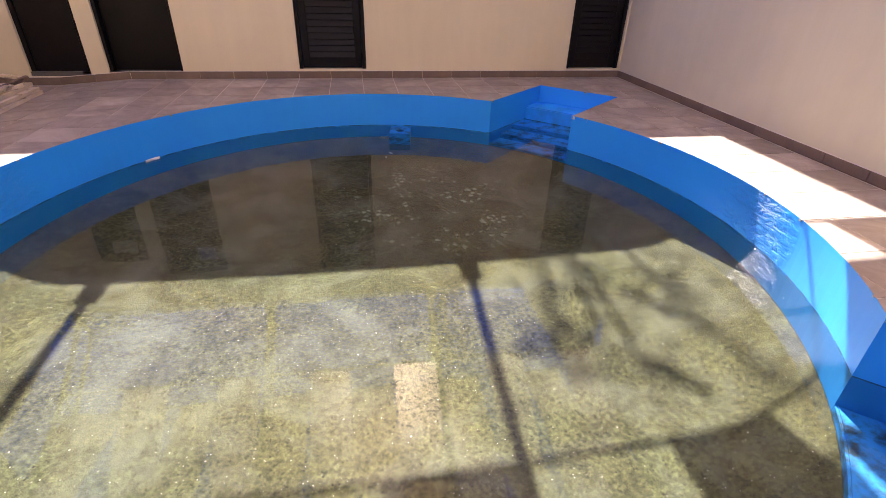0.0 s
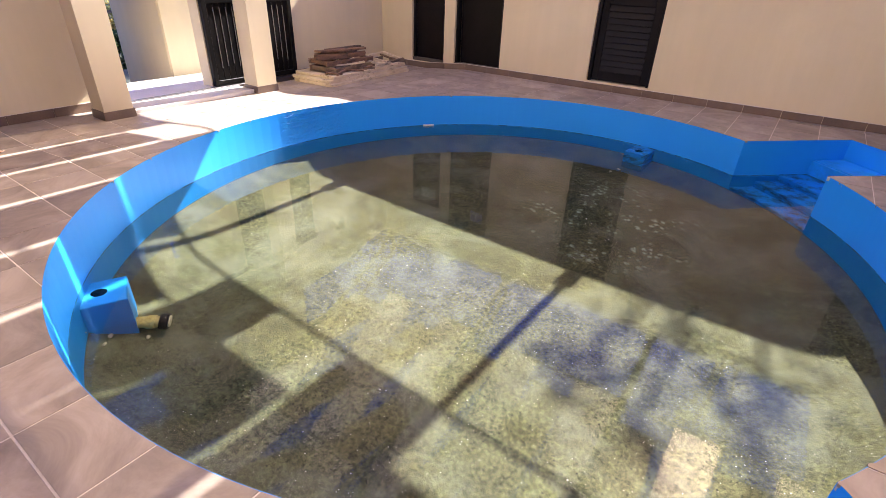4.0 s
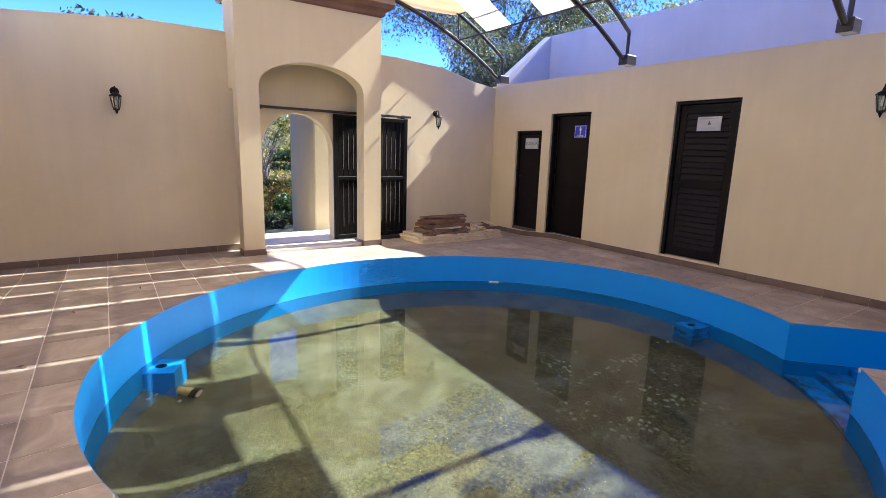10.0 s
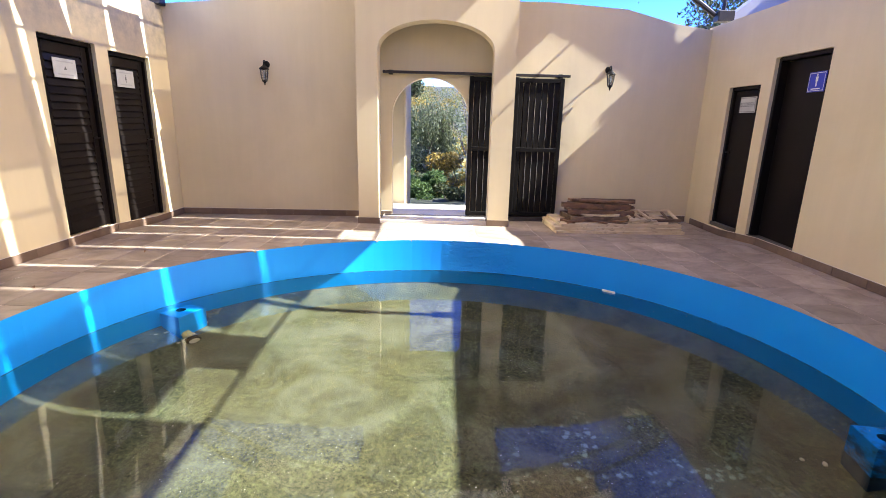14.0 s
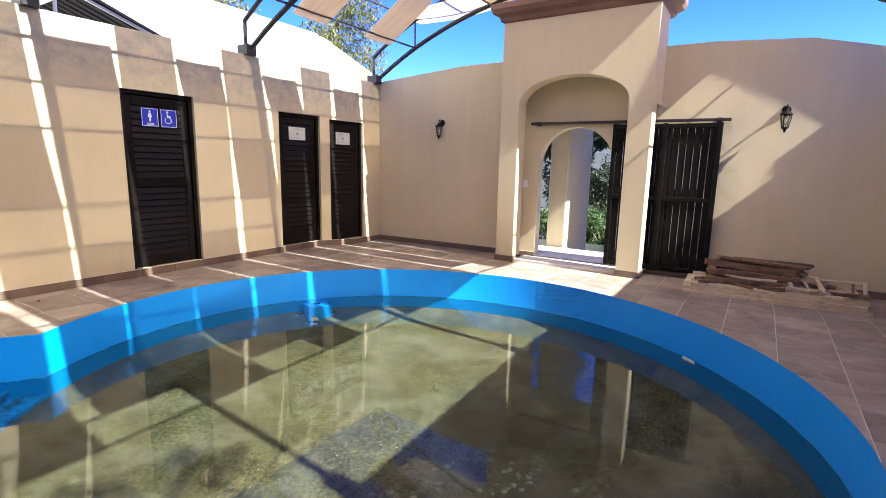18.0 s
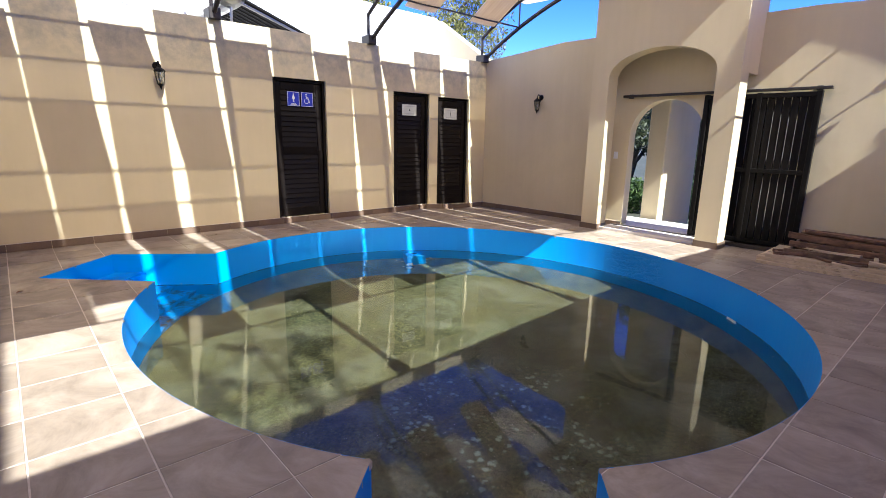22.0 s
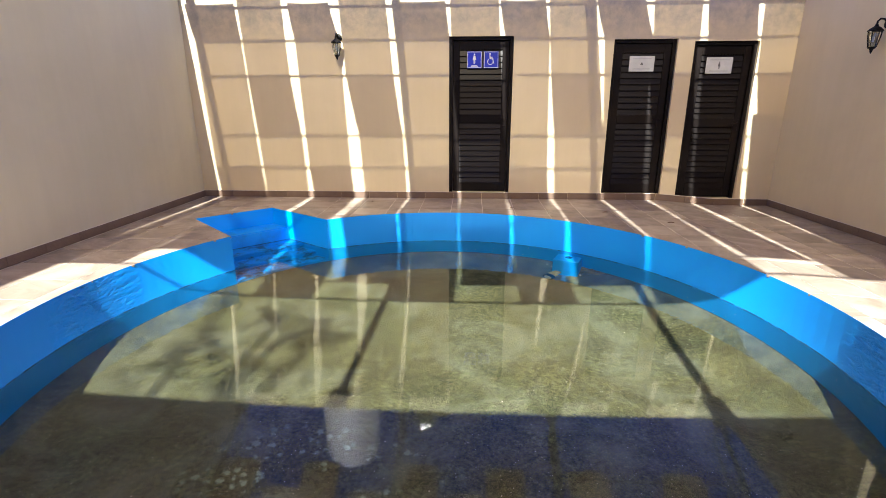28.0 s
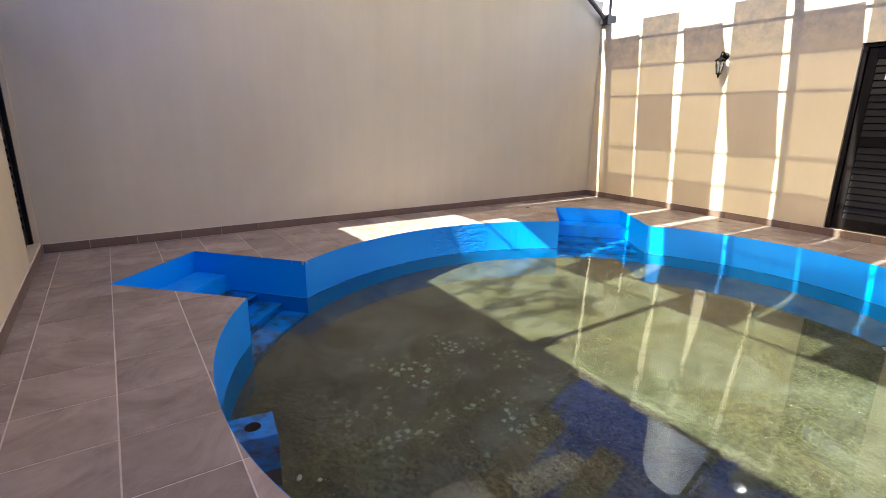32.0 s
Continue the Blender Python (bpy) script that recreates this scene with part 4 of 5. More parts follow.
def wheelchair(parent, cx, cz, h, y, mat, s):
    flat(parent, "figure_head", disc((cx - s * 0.05 * h, cz + 0.42 * h), 0.075 * h), y, mat)
    q = lambda pts: [(cx + s * a * h, cz + b * h) for a, b in pts]
    flat(parent, "figure_back", q([(-0.10, 0.32), (-0.02, 0.32), (0.0, 0.02), (-0.08, 0.02)]), y, mat)
    flat(parent, "figure_arm", q([(-0.02, 0.18), (0.17, 0.18), (0.17, 0.13), (-0.02, 0.13)]), y, mat)
    flat(parent, "figure_leg", q([(-0.03, 0.08), (0.20, 0.08), (0.30, -0.30), (0.24, -0.32), (0.15, 0.01), (-0.03, 0.01)]), y, mat)
    bm = bmesh.new()
    k = 22
    for i in range(k):
        a, b = math.radians(130 + 250 * i / k), math.radians(130 + 250 * (i + 1) / k)
        ri, ro = 0.20 * h, 0.25 * h
        c = (cx - s * 0.02 * h, cz - 0.17 * h)
        f = lambda r, t: bm.verts.new((c[0] + s * r * math.cos(t), y, c[1] + r * math.sin(t)))
        bm.faces.new((f(ri, a), f(ro, a), f(ro, b), f(ri, b)))
    part("wheel_ring", bm, mat, parent)


def text(parent, name, body, x, z, size, y, face, mat):
    cu = bpy.data.curves.new(name, "FONT")
    cu.body, cu.size, cu.align_x, cu.align_y = body, size, "CENTER", "CENTER"
    tmp = bpy.data.objects.new(name, cu)
    scene.collection.objects.link(tmp)
    me = bpy.data.meshes.new_from_object(tmp.evaluated_get(bpy.context.evaluated_depsgraph_get()))
    bpy.data.objects.remove(tmp)
    ob = new(name, me)
    me.materials.clear()
    me.materials.append(mat)
    ob.parent = parent
    ob.matrix_basis = pose(x, y, z, 90, 0, 180 if face > 0 else 0)
    return ob


s1 = plate("store_sign", "white notice lettered BODEGA on the dark door", -3.55, -3.22, 1.54, 1.73, yn - 0.024, -1, NOTICE)
text(s1, "lettering", "BODEGA", -3.385, 1.635, 0.075, yn - 0.030, -1, INK)
frame_lines(s1, -3.54, -3.23, 1.55, 1.72, yn - 0.0295, 0.005, INK)
s2 = thing("men_toilet_sign", "blue toilet sign with a white male pictogram", "sign", (b_ - 0.042, yn + 0.02, 0), -3)
bm = soft_box(-0.36, -0.10, -0.028, -0.020, 1.73, 1.93, 0.0015)
part("board", bm, SIGN_BLUE, s2)
frame_lines(s2, -0.35, -0.11, 1.74, 1.92, -0.0295, 0.006, SIGN_WHITE)
man_figure(s2, -0.23, 1.845, 0.125, -0.0295, SIGN_WHITE)
bars(s2, -0.30, -0.16, 1.750, 1.772, -0.0295, SIGN_WHITE, 1)
s3 = plate("changing_room_notice", "white printed notice on a louvred door", -0.335, -0.025, 1.80, 1.98, yn - 0.026, -1, NOTICE)
bars(s3, -0.30, -0.06, 1.940, 1.970, yn - 0.0315, GREY_INK, 1)
flat(s3, "emblem", [(-0.20, 1.88), (-0.15, 1.88), (-0.175, 1.93)], yn - 0.0315, INK)
text(s3, "lettering", "HOMBRES", -0.18, 1.83, 0.042, yn - 0.0315, -1, GREY_INK)
yb_ = ys_ + 0.026
s4 = plate("women_toilet_sign", "blue toilet sign with a white female pictogram", -0.21, -0.015, 1.74, 1.95, yb_, 1, SIGN_BLUE)
frame_lines(s4, -0.205, -0.02, 1.745, 1.945, yb_ + 0.0055, 0.006, SIGN_WHITE)
man_figure(s4, -0.1125, 1.86, 0.125, yb_ + 0.0055, SIGN_WHITE, True)
bars(s4, -0.16, -0.065, 1.757, 1.783, yb_ + 0.0055, SIGN_WHITE, 2)
s5 = plate("accessible_toilet_sign", "blue sign with a white wheelchair pictogram", -0.43, -0.235, 1.74, 1.95, yb_, 1, SIGN_BLUE)
frame_lines(s5, -0.425, -0.24, 1.745, 1.945, yb_ + 0.0055, 0.006, SIGN_WHITE)
wheelchair(s5, -0.325, 1.85, 0.16, yb_ + 0.0055, SIGN_WHITE, -1)
for x0, x1, z0, z1, dress in ((-2.45, -2.13, 1.69, 1.88, False), (-3.44, -3.11, 1.66, 1.86, True)):
    s6 = plate("changing_room_notice", "white printed notice on a louvred door", x0, x1, z0, z1, yb_, 1, NOTICE)
    bars(s6, x0 + 0.04, x1 - 0.04, z1 - 0.045, z1 - 0.02, yb_ + 0.0055, GREY_INK, 1)
    c = (x0 + x1) / 2
    if dress:
        man_figure(s6, c, (z0 + z1) / 2, 0.09, yb_ + 0.0055, INK, True)
    else:
        flat(s6, "emblem", [(c - 0.02, z0 + 0.08), (c + 0.02, z0 + 0.08), (c, z0 + 0.12)], yb_ + 0.0055, INK)
    bars(s6, x0 + 0.05, x1 - 0.05, z0 + 0.02, z0 + 0.045, yb_ + 0.0055, GREY_INK, 1)


# ---- wall lanterns ----
def glass_material():
    m, nt, b = material("clear_lantern_glass")
    b.inputs["Base Color"].default_value = (0.55, 0.57, 0.57, 1)
    b.inputs["Roughness"].default_value = 0.15
    b.inputs["Transmission Weight"].default_value = 0.9
    return m


GLASS = glass_material()


def lantern(at, turn):
    th = thing("wall_lantern", "black iron wall lantern with a clear glass body", "lantern", at, turn, "wall lanterns")
    part("back_plate", moved(lathe(bmesh.new(), [(0.0, 0), (0.05, 0), (0.045, 0.012), (0.025, 0.02)], 16), pose(0, 0, 0.10, -90, 0, 0)), IRON, th)
    part("arm", tube(bmesh.new(), [(0, 0.01, 0.10), (0, 0.05, 0.14), (0, 0.09, 0.145), (0, 0.115, 0.12), (0, 0.115, 0.085)], 0.009, 8), IRON, th)
    part("cap", lathe(bmesh.new(), [(0.001, 0.10), (0.012, 0.095), (0.02, 0.075), (0.05, 0.055), (0.068, 0.035), (0.066, 0.028), (0.0, 0.028)], 12, (0, 0.115, 0)), IRON, th)
    glass = part("glass_body", lathe(bmesh.new(), [(0.050, 0.028), (0.048, -0.02), (0.032, -0.115)], 12, (0, 0.115, 0)), GLASS, th)
    for k in range(6):
        a = math.pi / 3 * k
        p = lambda r, z: (r * math.cos(a), 0.115 + r * math.sin(a), z)
        part("cage_bar", tube(bmesh.new(), [p(0.055, 0.03), p(0.052, -0.02), p(0.034, -0.12)], 0.004, 5), IRON, th)
    part("finial", lathe(bmesh.new(), [(0.036, -0.115), (0.036, -0.128), (0.018, -0.14), (0.010, -0.165), (0.001, -0.185)], 10, (0, 0.115, 0)), IRON, th)
    part("bulb", lathe(bmesh.new(), [(0.008, 0.02), (0.010, -0.01), (0.020, -0.04), (0.012, -0.07), (0.001, -0.075)], 10, (0, 0.115, 0)), SIGN_WHITE, glass)


for y, z in ((0.6, 1.955), (5.42, 2.005)):
    lantern(tuple(WEST_TURN @ Vector((XW, y, z))), -88.2)
lantern((1.58, YN, 2.07), 180)
lantern((1.68, YS, 2.02), 0)

# ---- inlet boxes in the pool ----
def inlet_box(at, turn, pipe, reach, half):
    th = thing("inlet_box", "blue painted concrete pool inlet box" + (" with a pale pipe stub" if pipe else " stained with algae"), "inlet box", at, turn, "inlet boxes")
    bm = bmesh.new()
    cy, r = 0.0, 0.045
    x0, x1, y0, y1, zb = -half, half, -0.26, reach, FLOOR_Z - at[2]
    turns = sorted([2 * math.pi * (q + 0.5) / 20 for q in range(20)] + [math.atan2(v, u) % (2 * math.pi) for u in (x0, x1) for v in (y0, y1)])
    n = len(turns)
    ring, edge, lip, low = [], [], [], []
    for q in range(n):
        a = turns[q]
        d = (math.cos(a), math.sin(a))
        s = min(((x1 if d[0] > 0 else x0)) / d[0] if abs(d[0]) > 1e-6 else 9, ((y1 if d[1] > 0 else y0) - cy) / d[1] if abs(d[1]) > 1e-6 else 9)
        ring.append(bm.verts.new((r * d[0], cy + r * d[1], 0.0)))
        lip.append(bm.verts.new((s * d[0] * 0.95, cy + s * d[1] * 0.95, 0.0)))
        edge.append(bm.verts.new((s * d[0], cy + s * d[1], -0.009)))
        low.append(bm.verts.new((s * d[0], cy + s * d[1], zb)))
    for u, w in ((ring, lip), (lip, edge), (edge, low)):
        for q in range(n):
            bm.faces.new((u[q], w[q], w[(q + 1) % n], u[(q + 1) % n]))
    bmesh.ops.recalc_face_normals(bm, faces=bm.faces[:])
    body = part("body", bm, BOX_PAINT if pipe else STEP_PAINT, th)
    # recess walls coloured near-black for the shade within
    bm = bmesh.new()
    top = [bm.verts.new((r * math.cos(a), cy + r * math.sin(a), 0.0)) for a in turns]
    bot = [bm.verts.new((v.co.x, v.co.y, -0.10)) for v in top]
    for q in range(n):
        bm.faces.new((top[q], top[(q + 1) % n], bot[(q + 1) % n], bot[q]))
    bm.faces.new(bot)
    part("socket", bm, HOLE, body, "dark round socket")
    if pipe:
        stub = part("pipe_stub", tube(bmesh.new(), [(0.07, 0.08, -0.40), (0.13, 0.275, -0.425)], 0.046, 18), OLD_PIPE, th, "algae stained yellowish pipe")
        part("pipe_sleeve", tube(bmesh.new(), [(0.108, 0.205, -0.416), (0.122, 0.250, -0.421)], 0.056, 18), OLD_PIPE, stub)
        part("pipe_collar", tube(bmesh.new(), [(0.13, 0.275, -0.425), (0.146, 0.325, -0.431)], 0.064, 22), IRON, stub, "black rubber collar")
        part("pipe_cap", tube(bmesh.new(), [(0.144, 0.320, -0.4305), (0.148, 0.333, -0.432)], 0.047, 22), PVC, stub)


def on_edge(deg, z):
    a = radians(deg)
    return (CX + (RX - 0.02) * math.cos(a), CY + (RY - 0.02) * math.sin(a), z), deg + 90


inlet_box((-1.225, 0.685, -0.48), 336, True, 0.15, 0.145)
inlet_box((0.55, 5.72, -0.415), 172, False, 0.12, 0.12)
SILT = mottled("mossy_brown_silt", (0.10, 0.075, 0.025), (0.26, 0.22, 0.10), 9, 40, 0.9, 0.5, 0.8, 0.02)
gs = random.Random(31)
for a0, a1, wide in ((226, 244, 0.10), (78, 88, 0.07)):
    bm = bmesh.new()
    prev = None
    n = int((a1 - a0) * 1.6)
    for q in range(n + 1):
        a = radians(a0 + (a1 - a0) * q / n)
        full = math.sin(math.pi * q / n) ** 0.6 * gs.uniform(0.7, 1.2)
        line = []
        for u, z in ((0.004, -0.79), (0.25, -0.80), (0.6, -0.84), (0.85, -0.875), (1.0, -0.92)):
            k = u * wide * full
            bump_z = 0.02 * gs.random() * full if 0 < u < 1 else -0.03
            line.append(bm.verts.new((CX + (RX - 0.004 - k) * math.cos(a), CY + (RY - 0.004 - k) * math.sin(a), z + bump_z - 0.06 * (1 - full))))
        if prev:
            for i in range(4):
                bm.faces.new((prev[i], prev[i + 1], line[i + 1], line[i])).smooth = True
        prev = line
    bmesh.ops.recalc_face_normals(bm, faces=bm.faces[:])
    silt = tagged(part("silt_ridge", bm, SILT), "mossy brown silt heaped along the pool wall", "silt", group="silt ridges")
    silt.cycles.is_caustics_receiver = True
for x, y in ((-1.06, 0.62), (-1.0, 0.56), (-1.33, 0.86), (-0.96, 0.78), (0.42, 5.52), (0.36, 5.42)):
    bm = bmesh.new()
    bmesh.ops.create_icosphere(bm, subdivisions=2, radius=0.5)
    for v in bm.verts:
        v.co *= 1 + 0.22 * noise.noise(v.co * 3 + Vector((x, y, 0)) * 9)
    s_ = math.hypot((x - CX) / RX, (y - CY) / RY)
    moved(bm, Matrix.Translation((x, y, float(np.interp(s_, (0.80, 0.91, 1.0), (-1.03, -0.965, -0.80))))) @ pose(0, 0, 0, 0, 0, gs.uniform(0, 360)) @ Matrix.Diagonal((gs.uniform(0.03, 0.055), gs.uniform(0.02, 0.035), 0.022, 1)))
    for f in bm.faces:
        f.smooth = True
    peb = tagged(part("pebble", bm, PVC), "pale pebble lying on the pool floor", "pebble", group="pebbles")
ch = thing("paint_chip", "bare white chip where the blue paint has flaked", "paint chip")
p, t = on_edge(140, -0.362)
bm = bmesh.new()
box(bm, -0.07, 0.07, -0.002, 0.006, -0.012, 0.014)
part("flake", moved(bm, pose(*p, 0, 0, t)), CHIP, ch)

# ---- scrap wood by the entrance ----
PX, PY = -3.76, 5.47


def old_door(x, y, z, turn, hl=0.86):
    """A flat old door: stiles, rails, inset panels, worn pale paint."""
    th = thing("old_door", "weathered pale wooden door lying flat on the floor", "old door", (x, y, z), turn, "old doors")
    for a in (-0.37, 0.27):
        part("stile", soft_box(a, a + 0.10, -hl, hl, 0.0, 0.042, 0.004), PALE_WOOD, th)
    step = (2 * hl - 0.12) / 3
    for k in range(4):
        b = -hl + k * step
        part("rail", soft_box(-0.27, 0.27, b, b + 0.12, 0.001, 0.041, 0.004), PALE_WOOD, th)
    for k in range(3):
        b = -hl + 0.12 + k * step
        pan = part("panel", soft_box(-0.268, 0.268, b + 0.001, b + step - 0.121, 0.010, 0.028, 0.004), PALE_WOOD, th)
        for a in (-0.262, 0.240):
            part("moulding", soft_box(a, a + 0.022, b + 0.008, b + step - 0.128, 0.028, 0.039, 0.004), BROWN_WOOD if k == 1 else PALE_WOOD, pan)


old_door(PX + 0.02, PY, FALL + 0.001, 3, 0.88)
old_door(PX, PY - 0.02, FALL + 0.045, 1.5, 0.86)
old_door(PX - 0.03, PY + 0.02, FALL + 0.089, 4, 0.83)
rng = random.Random(11)
Z0 = FALL + 0.132


def scrap(x, y, z, ln, w, h, ang, tilt=0.0, roll=0.0, mat=None):
    """A split plank: ragged ends, a slight bow and a notch or two."""
    bm = bmesh.new()
    n = 6
    rows = []
    bow = rng.uniform(-0.012, 0.012)
    for q in range(n + 1):
        t = q / n
        u = (t - 0.5) * ln
        ww = w / 2 * (1 - (0.25 * rng.random() if q in (0, n) else 0.05 * rng.random()))
        zz = bow * math.sin(math.pi * t)
        e = rng.uniform(-0.02, 0.02) if q in (0, n) else 0
        rows.append([bm.verts.new(p) for p in ((u + e, -ww, zz), (u - e, ww, zz), (u - e, ww, zz + h), (u + e, -ww, zz + h))])
    for p, q in zip(rows, rows[1:]):
        for k in range(4):
            bm.faces.new((p[k], q[k], q[(k + 1) % 4], p[(k + 1) % 4]))
    bm.faces.new(rows[0])
    bm.faces.new(rows[-1][::-1])
    bmesh.ops.recalc_face_normals(bm, faces=bm.faces[:])
    moved(bm, pose(PX + x, PY + y, z, roll, tilt, ang))
    tagged(part("scrap_plank", bm, mat or RED_WOOD), "broken reddish brown scrap plank on the pile", "plank", group="scrap planks")


def open_frame(name, label, x, y, z, ang, ln, w, h, thick, mats, bars_=(), tip=(0, 0)):
    """A loose wooden frame: two long members on edge, two short ones between them, cross bars."""
    th = thing(name, label, "frame", (PX + x, PY + y, z), ang, "wooden frames")
    lift = ln / 2 * abs(math.sin(radians(tip[0]))) + w / 2 * abs(math.sin(radians(tip[1])))
    m = pose(0, 0, lift, tip[0], tip[1], 0)
    for k, a in enumerate((-w / 2, w / 2 - thick)):
        over = 0.02 * (k + 1)
        part("stile", moved(soft_box(a, a + thick, -ln / 2 - over, ln / 2 + over * 0.5, 0.0, h, 0.004), m), mats[k % len(mats)], th)
    for k, b in enumerate((-ln / 2, ln / 2 - thick)):
        part("rail", moved(soft_box(-w / 2 + thick, w / 2 - thick, b, b + thick, 0.004, h - 0.006, 0.004), m), mats[(k + 1) % len(mats)], th)
    for b in bars_:
        part("bar", moved(soft_box(-w / 2 + thick, w / 2 - thick, b, b + thick * 0.7, 0.006, h * 0.7, 0.003), m), mats[-1], th)


DARK_FRAME = "weathered dark reddish wooden frame lying on the pile"
PALE_FRAME = "small pale wooden window frame tilted on the pile"
open_frame("wooden_frame", DARK_FRAME, -0.02, -0.20, Z0, 7, 0.86, 0.50, 0.072, 0.032, (RED_WOOD, BROWN_WOOD), (0.10,))
open_frame("wooden_frame", DARK_FRAME, -0.09, -0.16, Z0 + 0.076, -3, 0.84, 0.44, 0.066, 0.03, (BROWN_WOOD, RED_WOOD), (-0.18,))
open_frame("small_wooden_frame", PALE_FRAME, 0.06, 0.32, Z0, 8, 0.34, 0.50, 0.042, 0.038, (PALE_WOOD, PALE_WOOD), (0.0,), (-5, 9))
open_frame("small_wooden_frame", PALE_FRAME, 0.02, 0.68, Z0, -6, 0.38, 0.46, 0.045, 0.036, (PALE_WOOD, BROWN_WOOD), (0.06,), (4, 7))
open_frame("small_wooden_frame", "small dark broken wooden frame on the old doors", 0.22, -0.56, Z0, 24, 0.32, 0.20, 0.034, 0.026, (RED_WOOD,), (), (3, 0))
for x, y, z, ln, w, h, ang, tilt, mat in ((-0.20, -0.14, Z0 + 0.145, 0.90, 0.035, 0.075, 93, 0, BROWN_WOOD), (-0.03, -0.22, Z0 + 0.145, 0.94, 0.034, 0.07, 86, 1, RED_WOOD), (-0.12, -0.05, Z0 + 0.145, 0.80, 0.10, 0.025, 90, 0, BROWN_WOOD),
                                          (-0.13, -0.10, Z0 + 0.222, 0.92, 0.10, 0.028, 87, 1.2, RED_WOOD), (-0.22, 0.00, Z0 + 0.222, 0.78, 0.05, 0.036, 95, 0.8, BROWN_WOOD), (0.10, -0.24, Z0 + 0.074, 0.62, 0.09, 0.022, 82, 0, PALE_WOOD),
                                          (0.24, -0.08, Z0, 0.42, 0.10, 0.016, 70, 0, BROWN_WOOD), (0.26, 0.04, Z0 + 0.018, 0.24, 0.06, 0.02, 112, 0, RED_WOOD), (0.28, -0.32, Z0, 0.34, 0.05, 0.022, 58, 0, RED_WOOD), (0.20, 0.10, Z0, 0.20, 0.12, 0.014, 95, 0, PALE_WOOD),
                                          (0.27, 0.52, Z0, 0.30, 0.045, 0.03, 80, 0, PALE_WOOD), (-0.26, 0.34, Z0, 0.6, 0.07, 0.03, 92, 0, BROWN_WOOD), (0.30, -0.66, Z0, 0.16, 0.03, 0.02, 30, 0, RED_WOOD)):
    scrap(x, y, z, ln, w, h, ang, tilt, rng.uniform(-3, 3), mat)

# ---- beyond the walls ----
bm = bmesh.new()
box(bm, XW - 0.3, XE + 0.25, -3.4, YS - 0.5, 2.5, 2.62)
setting("roof_south", bm, ROOF_CONC, "flat concrete roof behind the striped wall", "roof")
bm = bmesh.new()
prism(bm, [(XE + 2, -0.3), (XE + 2, 4.0), (-4.4, 3.9), (-5.7, 3.3), (-5.7, -0.3)], -2.85, -2.6, "y")
setting("wall_back_south", bm, WHITE, "white sunlit wall of the upper storey", "wall")
bm = bmesh.new()
prism(bm, [(-2.6, 2.6), (-2.6, 3.86), (-0.97, 2.85), (-0.97, 2.6)], -4.62, -4.42, "x")
setting("wall_wing_south", bm, CREAM, "sloping parapet wing wall", "wall")
bm = bmesh.new()
box(bm, XW - 0.3, XE + 0.25, YN + 0.22, 8.3, 2.5, 2.62)
setting("roof_north", bm, ROOF_CONC, "flat concrete roof over the changing rooms", "roof")
bm = bmesh.new()
box(bm, -4.45, XE + 2, 8.3, 8.5, -0.3, 3.85)
setting("wall_back_north", bm, PALE, "pale parapet wall set back in shade", "wall")
bm = bmesh.new()
prism(bm, [(8.3, 2.6), (8.3, 3.85), (7.06, 2.85), (7.06, 2.6)], -4.65, -4.45, "x")
setting("wall_wing_north", bm, PALE, "pale sloping parapet wing wall", "wall")

# solar water heater on the south roof
sw_ = thing("solar_water_heater", "roof solar water heater with a shiny tank and dark glass tubes", "water heater", (0.12, -1.75, 2.62), 0)
part("tank", moved(lathe(bmesh.new(), [(0.0, -0.79), (0.10, -0.78), (0.19, -0.73), (0.235, -0.66), (0.235, 0.66), (0.19, 0.73), (0.10, 0.78), (0.0, 0.79)], 24), pose(0.5, 0, 0.62, 0, 90, 90)), CHROME, sw_)
for k in range(10):
    y = -0.62 + k * 0.138
    part("vacuum_tube", tube(bmesh.new(), [(0.36, y, 0.56), (-0.80, y, 0.14)], 0.028, 8), IRON, sw_)
for y in (-0.7, 0.7):
    part("frame_leg", tube(bmesh.new(), [(0.5, y, 0.40), (0.52, y, 0.0)], 0.02, 6), CHROME, sw_)
    part("frame_rail", tube(bmesh.new(), [(0.45, y, 0.50), (-0.82, y, 0.08), (-0.82, y, 0.0)], 0.018, 6), CHROME, sw_)
part("foot_rail", soft_box(-0.85, -0.79, -0.72, 0.72, 0.08, 0.16, 0.01), CHROME, sw_)
tank = thing("water_tank", "white cylindrical roof water tank with a domed lid", "water tank", (2.15, -1.95, 2.62))
ribs = [(0.0, 0.0), (0.50, 0.0)]
for k in range(6):
    ribs += [(0.525, 0.06 + k * 0.28), (0.525, 0.26 + k * 0.28), (0.512, 0.275 + k * 0.28), (0.512, 0.325 + k * 0.28)]
shell = part("body", lathe(bmesh.new(), ribs + [(0.525, 1.78), (0.47, 1.92), (0.30, 2.04), (0.28, 2.04)], 32), SIGN_WHITE, tank)
part("lid", lathe(bmesh.new(), [(0.30, 2.035), (0.30, 2.10), (0.26, 2.13), (0.05, 2.15), (0.0, 2.15)], 24), SIGN_WHITE, shell)

# porch outside the entrance
bm = bmesh.new()
box(bm, -5.24, -4.62, 1.2, 4.7, -0.6, -0.024)
setting("porch_floor", bm, PORCH_STONE, "pale sunlit porch floor", "floor")
bm = bmesh.new()
box(bm, -7.6, -5.25, 0.6, 5.2, -0.7, -0.42)
setting("porch_path", bm, PORCH_STONE, "pale paving one step below the porch floor", "pavement")
bm = bmesh.new()
box(bm, -6.7, XW - 0.42, 1.0, 4.5, 2.74, 2.88)
setting("porch_roof", bm, CREAM, "flat cream porch roof over two piers", "roof")
